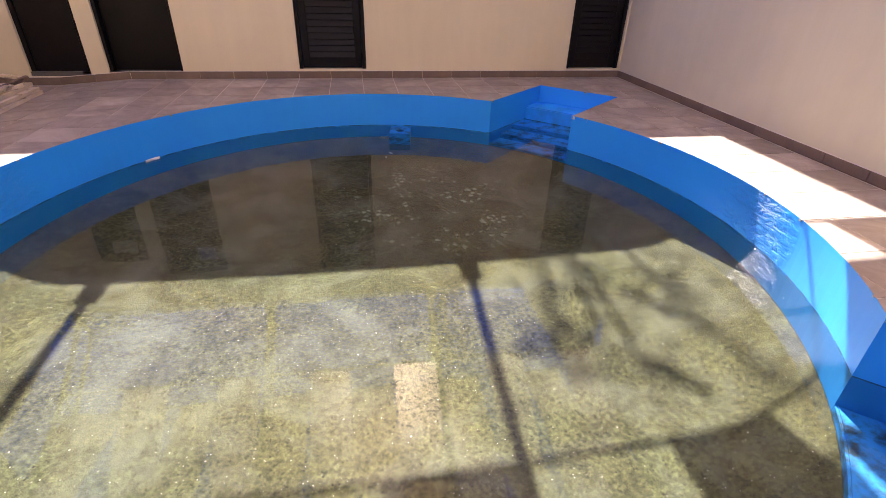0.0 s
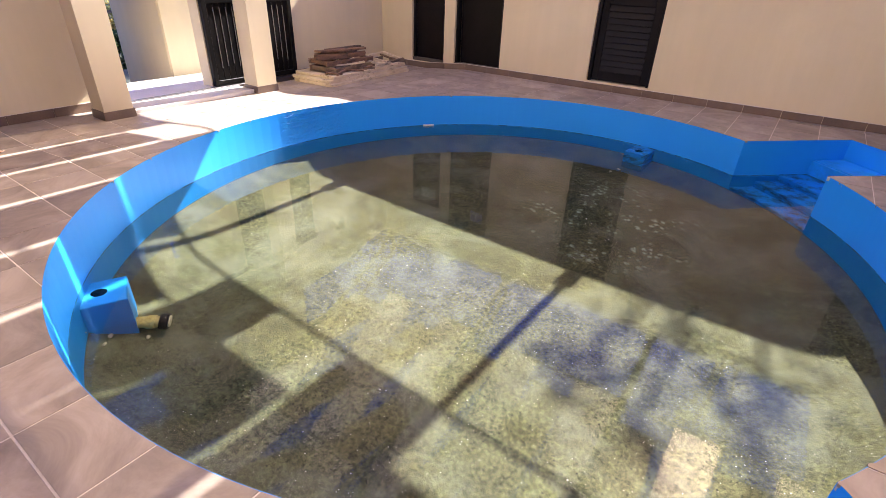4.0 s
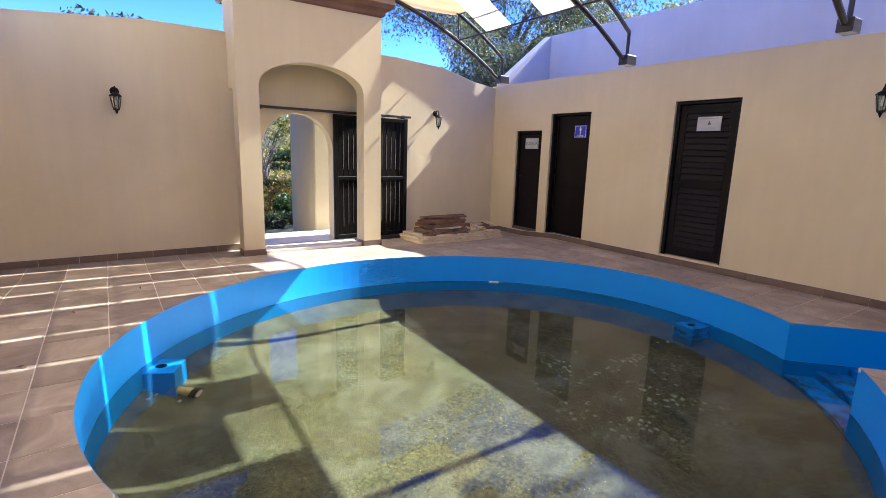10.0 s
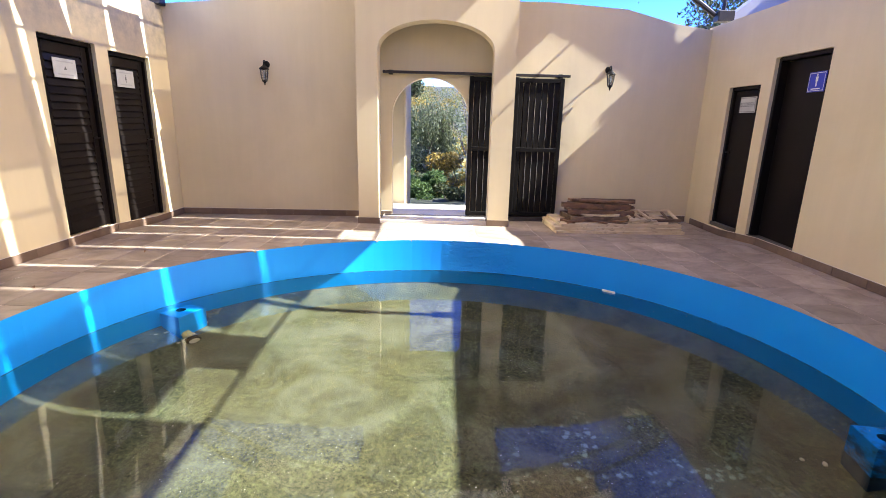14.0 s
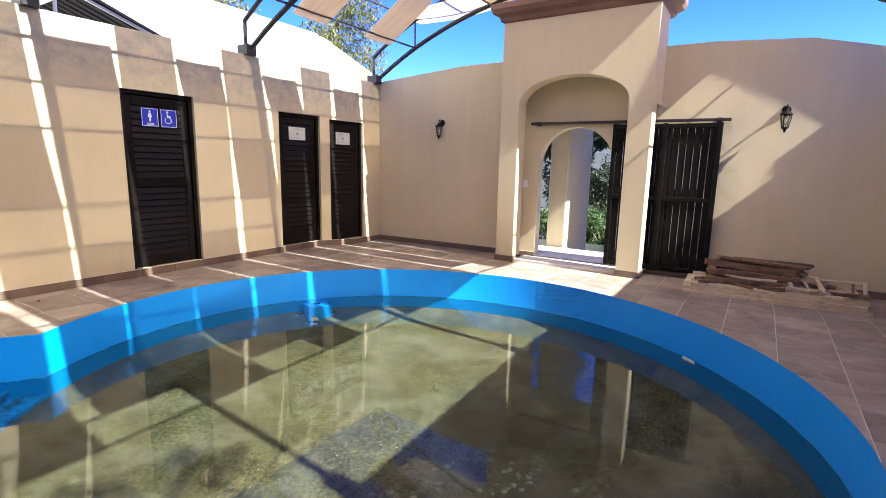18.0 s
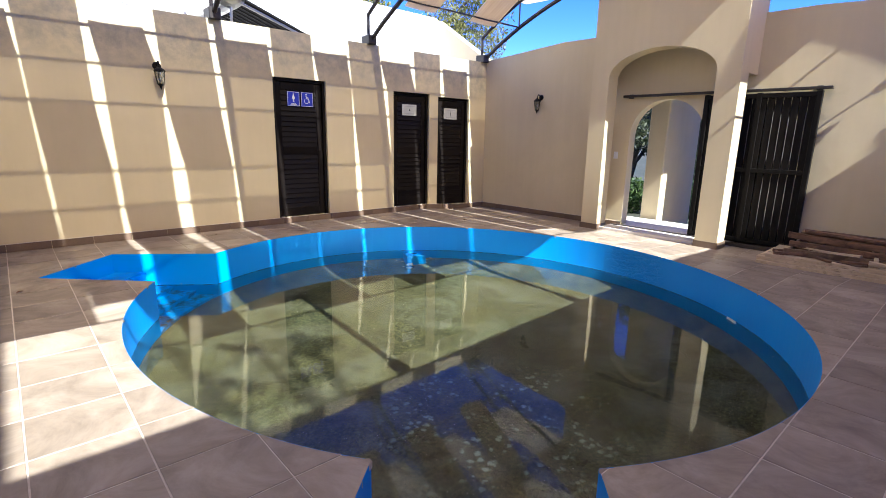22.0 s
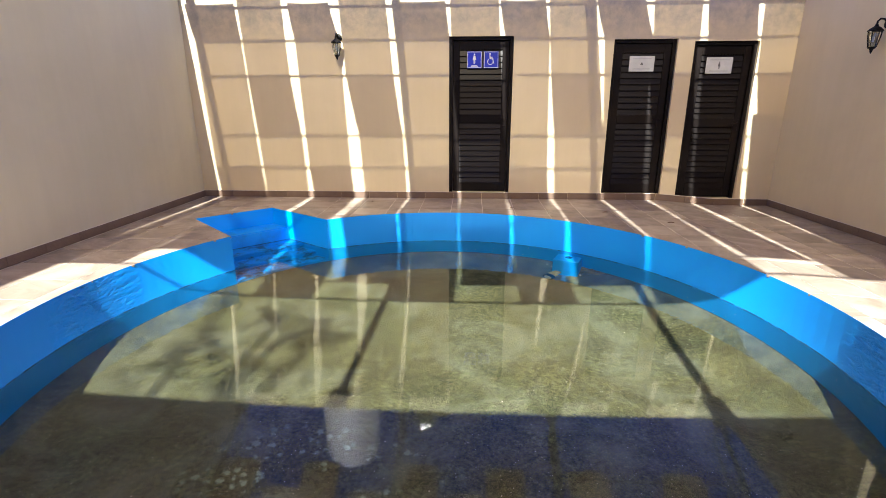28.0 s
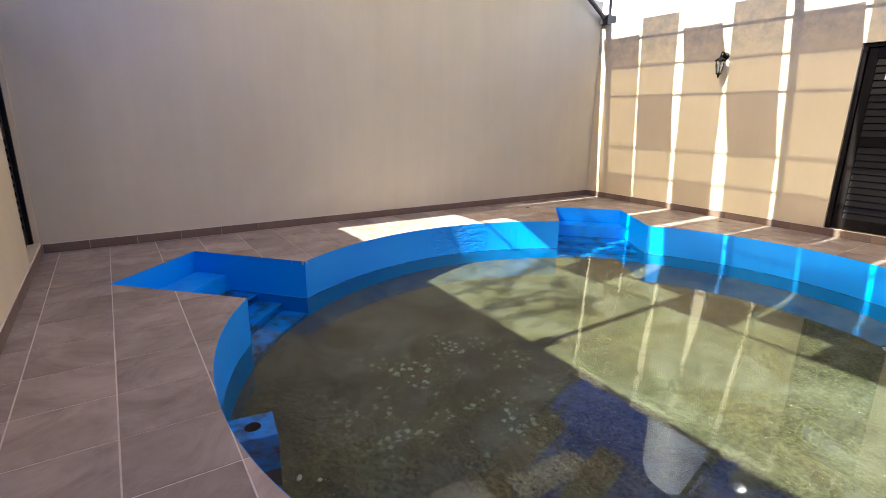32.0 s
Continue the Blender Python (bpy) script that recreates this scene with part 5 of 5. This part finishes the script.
bm = soft_box(-4.61, -3.80, 2.215, 3.725, -0.2, -0.02, 0.006)
setting("door_sill", bm, PORCH_STONE, "pale raised door sill", "sill")
bm = soft_box(XW + 0.045, XW + 0.105, 2.24, 4.84, -0.1, -0.008, 0.004)
tagged(part("gate_track", bm, STEEL), "dark steel floor track of the sliding gate", "track")
for x0, x1, y0, y1 in ((-6.80, -5.42, 3.545, 4.05), (-6.65, -5.32, 2.13, 2.46)):
    th = thing("porch_pier", "cream plastered square porch pier", "pier", group="porch piers")
    part("shaft", soft_box(x0, x1, y0, y1, -0.42, 2.74, 0.02), CREAM, th)
    bm = bmesh.new()
    box(bm, x0 - 0.012, x1 + 0.012, y0 - 0.012, y1 + 0.012, -0.419, -0.34)
    part("plinth_tile", bm, BASE_TILE, th)

# ground, hills and plants
def terrain(x, y):
    d = max(0.0, -x - 9)
    far = max(0.0, math.hypot(x, y - 3) - 45)
    return -0.35 - min(d * 0.25, 3.5) + far * 0.075 * (1 + 0.5 * noise.noise((x * 0.008, y * 0.008, 0))) + 0.25 * noise.noise((x * 0.15, y * 0.15, 3)) * min(1, max(0, (math.hypot(x, y - 3) - 9) / 4))


bm = bmesh.new()
gx = [-420, -300, -220, -160, -120, -90, -70, -55, -45, -36, -28, -22, -17, -13, -10, -8, -6.6, -4.5, 0, 4, 8, 14, 22, 36, 60, 100, 160, 300, 420]
gv = {}
for i, x in enumerate(gx):
    for j, y in enumerate(gx):
        gv[i, j] = bm.verts.new((x, y + 3, terrain(x, y + 3) if abs(x) > 6 or abs(y) > 7 else -1.2))
for i in range(len(gx) - 1):
    for j in range(len(gx) - 1):
        bm.faces.new((gv[i, j], gv[i + 1, j], gv[i + 1, j + 1], gv[i, j + 1])).smooth = True
setting("ground", bm, EARTH, "dry grassy ground rising to hills", "ground")


def leaves(name, clumps, count, size, mat, parent, seed, droop=0.0):
    """Many small leaf blades scattered through clumps (x, y, z, radius)."""
    g = np.random.default_rng(seed)
    w = np.array([c[3] ** 2 for c in clumps])
    pick = g.choice(len(clumps), count, p=w / w.sum())
    c = np.array(clumps)[pick]
    d = g.normal(size=(count, 3))
    d /= np.linalg.norm(d, axis=1)[:, None]
    pos = c[:, :3] + d * (c[:, 3:4] * g.uniform(0.35, 1.0, (count, 1)) ** 0.7) * (1.0, 1.0, 0.8)
    pos[:, 2] -= droop * g.uniform(0, 1, count)
    a = g.normal(size=(count, 3))
    a[:, 2] -= droop * 2
    a /= np.linalg.norm(a, axis=1)[:, None]
    b = np.cross(a, g.normal(size=(count, 3)))
    b /= np.linalg.norm(b, axis=1)[:, None]
    s = size * g.uniform(0.6, 1.5, (count, 1))
    v = np.stack([pos - a * s, pos + b * s * 0.35, pos + a * s, pos - b * s * 0.35], 1).reshape(-1, 3)
    me = bpy.data.meshes.new(name)
    me.from_pydata(v.tolist(), [], np.arange(count * 4).reshape(-1, 4).tolist())
    me.materials.append(mat)
    ob = new(name, me)
    ob.parent = parent
    return ob


def tree(at, height, spread, mat, label, seed, count=7000, leaf=0.09, droop=0.0, limbs=9, girth=0.024):
    r = random.Random(seed)
    th = thing("tree", label, "tree", at)
    top = Vector((r.uniform(-0.4, 0.4), r.uniform(-0.4, 0.4), height * 0.5))
    pts = [Vector((0, 0, 0)).lerp(top, k / 5) + Vector((r.uniform(-0.1, 0.1), r.uniform(-0.1, 0.1), 0)) * (k > 0) for k in range(6)]
    part("trunk", tube(bmesh.new(), pts, [height * girth * (1 - 0.1 * k) for k in range(6)], 9), BARK, th)
    clumps = []
    for k in range(limbs):
        a = 2 * math.pi * k / limbs + r.uniform(-0.3, 0.3)
        start = pts[r.randint(3, 5)]
        end = start + Vector((math.cos(a) * spread * r.uniform(0.5, 1.0), math.sin(a) * spread * r.uniform(0.5, 1.0), height * r.uniform(0.12, 0.5)))
        mid = start.lerp(end, 0.5) + Vector((0, 0, height * 0.05))
        part("limb", tube(bmesh.new(), [start, mid, end], [height * girth * 0.45, height * girth * 0.3, height * girth * 0.13], 7), BARK, th)
        for s in range(4):
            tip = mid.lerp(end, r.uniform(0.2, 1.1)) + Vector((r.uniform(-1, 1), r.uniform(-1, 1), r.uniform(-0.4, 0.8))) * spread * 0.28
            part("branch", tube(bmesh.new(), [mid.lerp(end, 0.3 * s), tip], [height * girth * 0.13, height * girth * 0.05], 5), BARK, th)
            clumps.append((*tip, spread * r.uniform(0.16, 0.30)))
        clumps.append((*end, spread * r.uniform(0.2, 0.34)))
    leaves("crown", clumps, count, leaf, mat, th, seed, droop)
    return th


tree((-11.5, 13.0, -0.6), 9.5, 4.2, LEAF_OLIVE, "large grey-green drooping tree beyond the wall", 1, 42000, 0.05, 0.5, 14)
tree((-8.6, 9.6, -0.5), 6.0, 2.4, LEAF_OLIVE, "grey-green tree beyond the wall", 2, 22000, 0.045, 0.3)
tree((-5.5, 13.5, -0.5), 6.5, 2.2, LEAF_YELLOW, "tree with yellowing leaves behind the parapet", 3, 14000, 0.05)
tree((0.5, 14.5, -0.5), 7.0, 2.6, LEAF_YELLOW, "yellow-green tree behind the parapet", 4, 14000, 0.05)
tree((-7.5, -7.0, -0.5), 7.4, 3.0, LEAF_YELLOW, "yellow-green drooping tree behind the white wall", 5, 30000, 0.05, 0.6, 12)
tree((-3.0, -8.5, -0.5), 7.6, 3.2, LEAF_YELLOW, "yellow-green tree behind the white wall", 6, 28000, 0.05, 0.5, 12)
tree((-19.0, 4.1, -2.6), 6.6, 1.5, LEAF_RUST, "almost bare grey tree on the slope", 8, 50, 0.03, 0.0, 18, 0.009)
tree((-22.0, 6.6, -2.9), 6.8, 1.6, LEAF_RUST, "almost bare grey tree with few leaves on the slope", 12, 50, 0.03, 0.0, 18, 0.009)
tree((-10.6, 0.85, -0.8), 4.4, 1.2, LEAF_GREY, "dense dark leafy tree close to the porch", 17, 14000, 0.055)
tree((-10.2, -0.6, -0.9), 5.2, 2.0, LEAF_GREY, "dense dark leafy tree outside the porch", 9, 14000, 0.06)
tree((-30.0, 9.0, -3.0), 6.5, 2.6, LEAF_YELLOW, "distant yellow-green tree on the hillside", 13, 3000, 0.12)
tree((-34.0, -2.0, -3.0), 7.0, 3.0, LEAF_GREY, "distant grey-green tree on the hillside", 14, 3000, 0.12)
tree((2.05, 12.6, -0.5), 10.5, 1.05, LEAF_GREY, "tall sparse tree behind the changing rooms", 15, 700, 0.07, 0.3, 9, 0.009)


def conifer(at, height, label, seed):
    g = random.Random(seed)
    th = thing("conifer", label, "conifer", at)
    part("trunk", tube(bmesh.new(), [(0, 0, 0), (0, 0, height)], [0.07, 0.015], 8), BARK, th)
    clumps = []
    for k in range(26):
        z = height * (0.18 + 0.8 * k / 26)
        a, ln = g.uniform(0, 6.28), (1 - k / 27) * height * 0.30
        tip = (ln * math.cos(a), ln * math.sin(a), z + 0.12)
        part("bough", tube(bmesh.new(), [(0, 0, z), (tip[0] * 0.6, tip[1] * 0.6, z - 0.05), tip], [0.03, 0.02, 0.008], 6), BARK, th)
        clumps += [(tip[0] * s, tip[1] * s, z + 0.02, 0.13) for s in (0.45, 0.65, 0.85, 1.0)]
    leaves("needles", clumps, 6000, 0.05, LEAF_GREEN, th, seed)


conifer((-9.6, 4.8, -0.5), 3.6, "dark stiff-branched conifer outside the porch", 31)


def bush(at, r, mat, label, seed, count=3500, leaf=0.05):
    g = random.Random(seed)
    th = thing("bush", label, "bush", at)
    clumps = [(g.uniform(-r, r), g.uniform(-r, r), r * g.uniform(0.3, 1.2), r * g.uniform(0.3, 0.55)) for _ in range(9)]
    for k in range(6):
        c = clumps[k]
        part("stem", tube(bmesh.new(), [(c[0] * 0.2, c[1] * 0.2, -0.1), (c[0] * 0.7, c[1] * 0.7, c[2] * 0.6), c[:3]], [0.025, 0.015, 0.006], 5), BARK, th)
    leaves("foliage", clumps, count, leaf, mat, th, seed)


bush((-8.4, 2.55, -0.6), 0.62, LEAF_GREEN, "green leafy bush outside the porch", 21, 4500, 0.045)
bush((-10.6, 3.75, -0.65), 0.85, LEAF_RUST, "yellow autumn bush outside the porch", 22, 4500, 0.05)
bush((-8.1, 3.4, -0.6), 0.45, LEAF_GREY, "low dark bush outside the porch", 23, 3000, 0.04)
bush((-9.0, 4.2, -0.6), 0.6, LEAF_GREEN, "green grassy clump outside the porch", 24, 4000, 0.06)
bush((-10.8, 5.2, -0.8), 0.9, LEAF_YELLOW, "yellow-green bush outside the porch", 25, 4000)
bush((-8.2, 1.0, -0.5), 0.7, LEAF_GREEN, "bright green bush outside the porch", 26, 4500, 0.05)
bush((-12.6, 3.3, -1.5), 0.8, LEAF_YELLOW, "yellow-green bush on the slope", 27, 4000)
bush((-8.6, -0.6, -0.5), 0.9, LEAF_GREY, "grey-green bush outside the porch", 28, 4500, 0.05)

tree((-19.5, 2.0, -2.9), 5.8, 1.5, LEAF_WILLOW, "airy pale green willow on the slope", 36, 15000, 0.06, 1.3, 14, 0.016)
bush((-22.0, 5.6, -3.2), 1.9, LEAF_YELLOW, "tall yellow shrub on the slope", 35, 6000, 0.08)
bush((-16.0, 2.6, -2.2), 1.2, LEAF_WILLOW, "pale green shrub below the willow", 34, 6000, 0.06)
bush((-9.8, 2.3, -0.9), 0.75, LEAF_GREEN, "dark green bush outside the porch", 29, 6000, 0.05)
bush((-11.6, 4.5, -1.0), 0.85, LEAF_RUST, "rust coloured bush outside the porch", 30, 6000, 0.05)
bush((-10.4, 0.9, -0.6), 1.5, LEAF_GREY, "tall dark leafy shrub beside the porch", 33, 12000, 0.055)
bush((-9.0, 1.7, -0.6), 0.7, LEAF_GREEN, "green bush beside the porch pier", 32, 5000, 0.045)

# woods on the far slopes
gw = random.Random(77)
woods = {"LEAF_OLIVE": [], "LEAF_RUST": [], "LEAF_YELLOW": []}
for _ in range(520):
    x = -24 - 190 * gw.random() ** 1.3
    y = 2.5 - x * gw.uniform(-0.12, 0.5)
    r = gw.uniform(0.8, 1.9) * (1 + (-x - 24) / 110)
    woods[gw.choice(("LEAF_OLIVE", "LEAF_OLIVE", "LEAF_RUST", "LEAF_YELLOW"))].append((x, y, terrain(x, y) + r * 0.6, r))
for mat, seed, nm in ((LEAF_OLIVE, 41, "LEAF_OLIVE"), (LEAF_RUST, 42, "LEAF_RUST"), (LEAF_YELLOW, 43, "LEAF_YELLOW")):
    ob = leaves("far_woods", woods[nm], 30000, 0.27, mat, None, seed)
    tagged(ob, "mixed green and autumn scrub covering the far slope", "woods", kind="stuff")

# ---- floating specks ----
g = np.random.default_rng(5)
verts, faces = [], []
while len(faces) < 420:
    x, y = CX + RX * g.uniform(-1, 1), CY + RY * g.uniform(-1, 1)
    if ((x - CX) / RX) ** 2 + ((y - CY) / RY) ** 2 > 0.95:
        continue
    s, a, k = 0.0017 * g.uniform(0.5, 2.2) ** 1.4, g.uniform(0, 6.28), len(verts)
    for q in range(5):
        t = a + q * 2 * math.pi / 5
        verts.append((x + s * math.cos(t), y + s * math.sin(t) * g.uniform(0.6, 1), WATER_Z + 0.0015))
    faces.append(tuple(range(k, k + 5)))
me = bpy.data.meshes.new("floating_specks")
me.from_pydata(verts, [], faces)
me.materials.append(PVC)
tagged(new("floating_specks", me), "tiny pale specks floating on the water", "debris", kind="stuff")

# ---- dry leaves on the deck ----
gl = random.Random(9)
for x, y in ((-0.62, -0.12), (-2.35, 0.62), (-1.75, 0.10), (-3.1, 0.9), (1.25, -0.45), (3.3, 1.1)):
    bm = bmesh.new()
    ln, w = gl.uniform(0.03, 0.045), gl.uniform(0.010, 0.016)
    mid, left, right = [], [], []
    for q in range(6):
        t = q / 5
        ww, lift = w * math.sin(math.pi * (0.06 + 0.88 * t)), 0.010 * math.sin(math.pi * t)
        u = (t - 0.5) * 2 * ln
        mid.append(bm.verts.new((u, 0, 0.002 + lift * 0.4)))
        left.append(bm.verts.new((u, ww, 0.004 + lift)))
        right.append(bm.verts.new((u, -ww, 0.004 + lift)))
    for q in range(5):
        bm.faces.new((mid[q], mid[q + 1], left[q + 1], left[q]))
        bm.faces.new((right[q], right[q + 1], mid[q + 1], mid[q]))
    moved(bm, pose(x, y, 0, 0, 0, gl.uniform(0, 360)))
    tagged(part("dry_leaf", bm, RED_WOOD), "curled dry brown leaf on the deck tiles", "leaf", group="fallen leaves")

# ---- skirting tiles ----
def skirting(name, runs, label):
    th = thing(name, label, "skirting", kind="structure")
    made = {}
    for axis, fixed, side, u0, u1, step in runs:
        u = u0
        while u < u1 - 0.02:
            w = min(step, u1 - u)
            key = (axis, side, round(w, 3))
            if key not in made:
                t0, t1 = (0.0, 0.012) if side > 0 else (-0.012, 0.0)
                made[key] = {}
                for nm, mat, end, z0, z1, thin in (("skirting_tile", BASE_TILE, 0.004, 0.002, 0.088, 1.0), ("grout_line", GROUT, 0.0, 0.0885, 0.094, 0.75)):
                    bm = soft_box(0, w - end, t0 * thin, t1 * thin, z0, z1, 0.001) if axis == "x" else soft_box(t0 * thin, t1 * thin, 0, w - end, z0, z1, 0.001)
                    made[key][nm] = mesh_of(bm, nm)
                    made[key][nm].materials.append(mat)
            for nm in ("skirting_tile", "grout_line"):
                o = new(nm, made[key][nm])
                o.parent = th
                if axis == "x":
                    lay(o, u, u + w, fixed)
                else:
                    o.location = (fixed, u, 0)
            u += step
    return th


nruns = [("x", YN, -1, XW, -3.84, 0.4), ("x", YN, -1, -3.84, XE, 0.4)]
sruns = [("x", YS, 1, XW, -3.84, 0.4), ("x", YS, 1, -3.84, XE, 0.4)]
skirting("skirting_north", nruns, "brown tile skirting along the cream wall")
skirting("skirting_south", sruns, "brown tile skirting along the striped wall")
skirting("skirting_east", [("y", XE, -1, YS + 0.014, YN - 0.014, 0.4)], "brown tile skirting along the tall wall")
sk_w = skirting("skirting_west", [("y", XW, 1, YS + 0.014, 2.34, 0.4), ("y", XW, 1, 3.46, YN - 0.014, 0.4)], "brown tile skirting along the entrance wall")
sk_w.matrix_basis = WEST_TURN @ Matrix.Translation((0, 0, FALL))

# ---- deck tiles ----
def cuts(x, lo, hi):
    """Stretches of deck along y at x, outside the pool."""
    inside = []
    if abs(x - CX) < RX:
        h = RY * math.sqrt(1 - ((x - CX) / RX) ** 2)
        inside.append((CY - h, CY + h))
    for q in (NE, SE):
        ys = []
        for i in range(4):
            (x0, y0), (x1, y1) = q[i], q[(i + 1) % 4]
            if min(x0, x1) <= x <= max(x0, x1) and abs(x1 - x0) > 1e-9:
                ys.append(y0 + (y1 - y0) * (x - x0) / (x1 - x0))
        if len(ys) > 1:
            inside.append((min(ys), max(ys)))
    inside.sort()
    outl, u = [], lo
    for a, b in inside:
        if a > u:
            outl.append((u, min(a, hi)))
        u = max(u, b)
        if u >= hi:
            break
    if u < hi:
        outl.append((u, hi))
    return [(a, b) for a, b in outl if b - a > 1e-5 and a < hi]


CORNERS = sorted({p[0] for q in (NE, SE) for p in q} | {CX - RX, CX + RX})


RIM_X = [CX + RX * math.cos(a) for a in np.linspace(0, math.pi, 160)[1:-1].tolist()]


def deck_piece(bm, x0, x1, y0, y1, z, thick, step=0.03):
    """A slab over a rectangle less the pool."""
    xs = sorted({x0, x1, *[c for c in CORNERS if x0 < c < x1], *np.arange(x0 + step, x1 - 0.001, step).tolist(), *[u for u in RIM_X if x0 < u < x1]})
    e = 1e-6
    for a, b in zip(xs, xs[1:]):
        ca, cb, cm = cuts(a + e, y0, y1), cuts(b - e, y0, y1), cuts((a + b) / 2, y0, y1)
        if len(ca) != len(cm):
            ca = cm
        if len(cb) != len(cm):
            cb = cm
        for (p0, p1), (q0, q1) in zip(ca, cb):
            top = [bm.verts.new(v) for v in ((a, p0, z), (b, q0, z), (b, q1, z), (a, p1, z))]
            bm.faces.new(top)
            for i, j in ((0, 1), (3, 2)):
                lo_ = [bm.verts.new((top[k].co.x, top[k].co.y, z - thick)) for k in (i, j)]
                bm.faces.new((top[i], top[j], lo_[1], lo_[0]))
        for x, c, lim in ((a, ca, x0), (b, cb, x1)):
            if abs(x - lim) < 1e-6:
                for p0, p1 in c:
                    bm.faces.new([bm.verts.new(v) for v in ((x, p0, z), (x, p1, z), (x, p1, z - thick), (x, p0, z - thick))])
    return bm


bm = deck_piece(bmesh.new(), XW - 0.3, XE, YS - 0.2, YN + 0.15, -0.0025, 0.03, 0.04)
for v in bm.verts:
    v.co.z += fall(v.co.x)
floor = setting("floor", bm, GROUT, "brown stone-look tiled pool deck with pale joints", "floor")
TX, TY, GAP = 0.40, 0.397, 0.007
X_OFF, Y_OFF = 0.16, -0.045
whole = {}
i0 = math.floor((XW - 0.2 - X_OFF) / TX)
for i in range(i0, int((XE - X_OFF) / TX) + 1):
    for j in range(-4, int((YN - Y_OFF) / TY) + 1):
        x0, x1 = max(XW - 0.2, X_OFF + i * TX) + GAP / 2, min(XE, X_OFF + (i + 1) * TX) - GAP / 2
        y0, y1 = max(YS, Y_OFF + j * TY) + GAP / 2, min(YN, Y_OFF + (j + 1) * TY) - GAP / 2
        if x1 - x0 < 0.015 or y1 - y0 < 0.015:
            continue
        clear = all(cuts(x, y0, y1) == [(y0, y1)] for x in np.linspace(x0, x1, 15).tolist())
        if clear:
            key = (round(x1 - x0, 3), round(y1 - y0, 3))
            if key not in whole:
                whole[key] = mesh_of(soft_box(0, x1 - x0, 0, y1 - y0, -0.02, 0.0, 0.002), "tile")
                whole[key].materials.append(TILE)
            o = new("tile", whole[key])
            lay(o, x0, x1, y0)
        else:
            bm = deck_piece(bmesh.new(), x0, x1, y0, y1, 0.0, 0.014)
            if not bm.faces:
                bm.free()
                continue
            moved(bm, Matrix.Translation((-x0, -y0, 0)))
            o = finish(new("tile", mesh_of(bm, "tile")), TILE)
            lay(o, x0, x1, y0)
        o.parent = floor
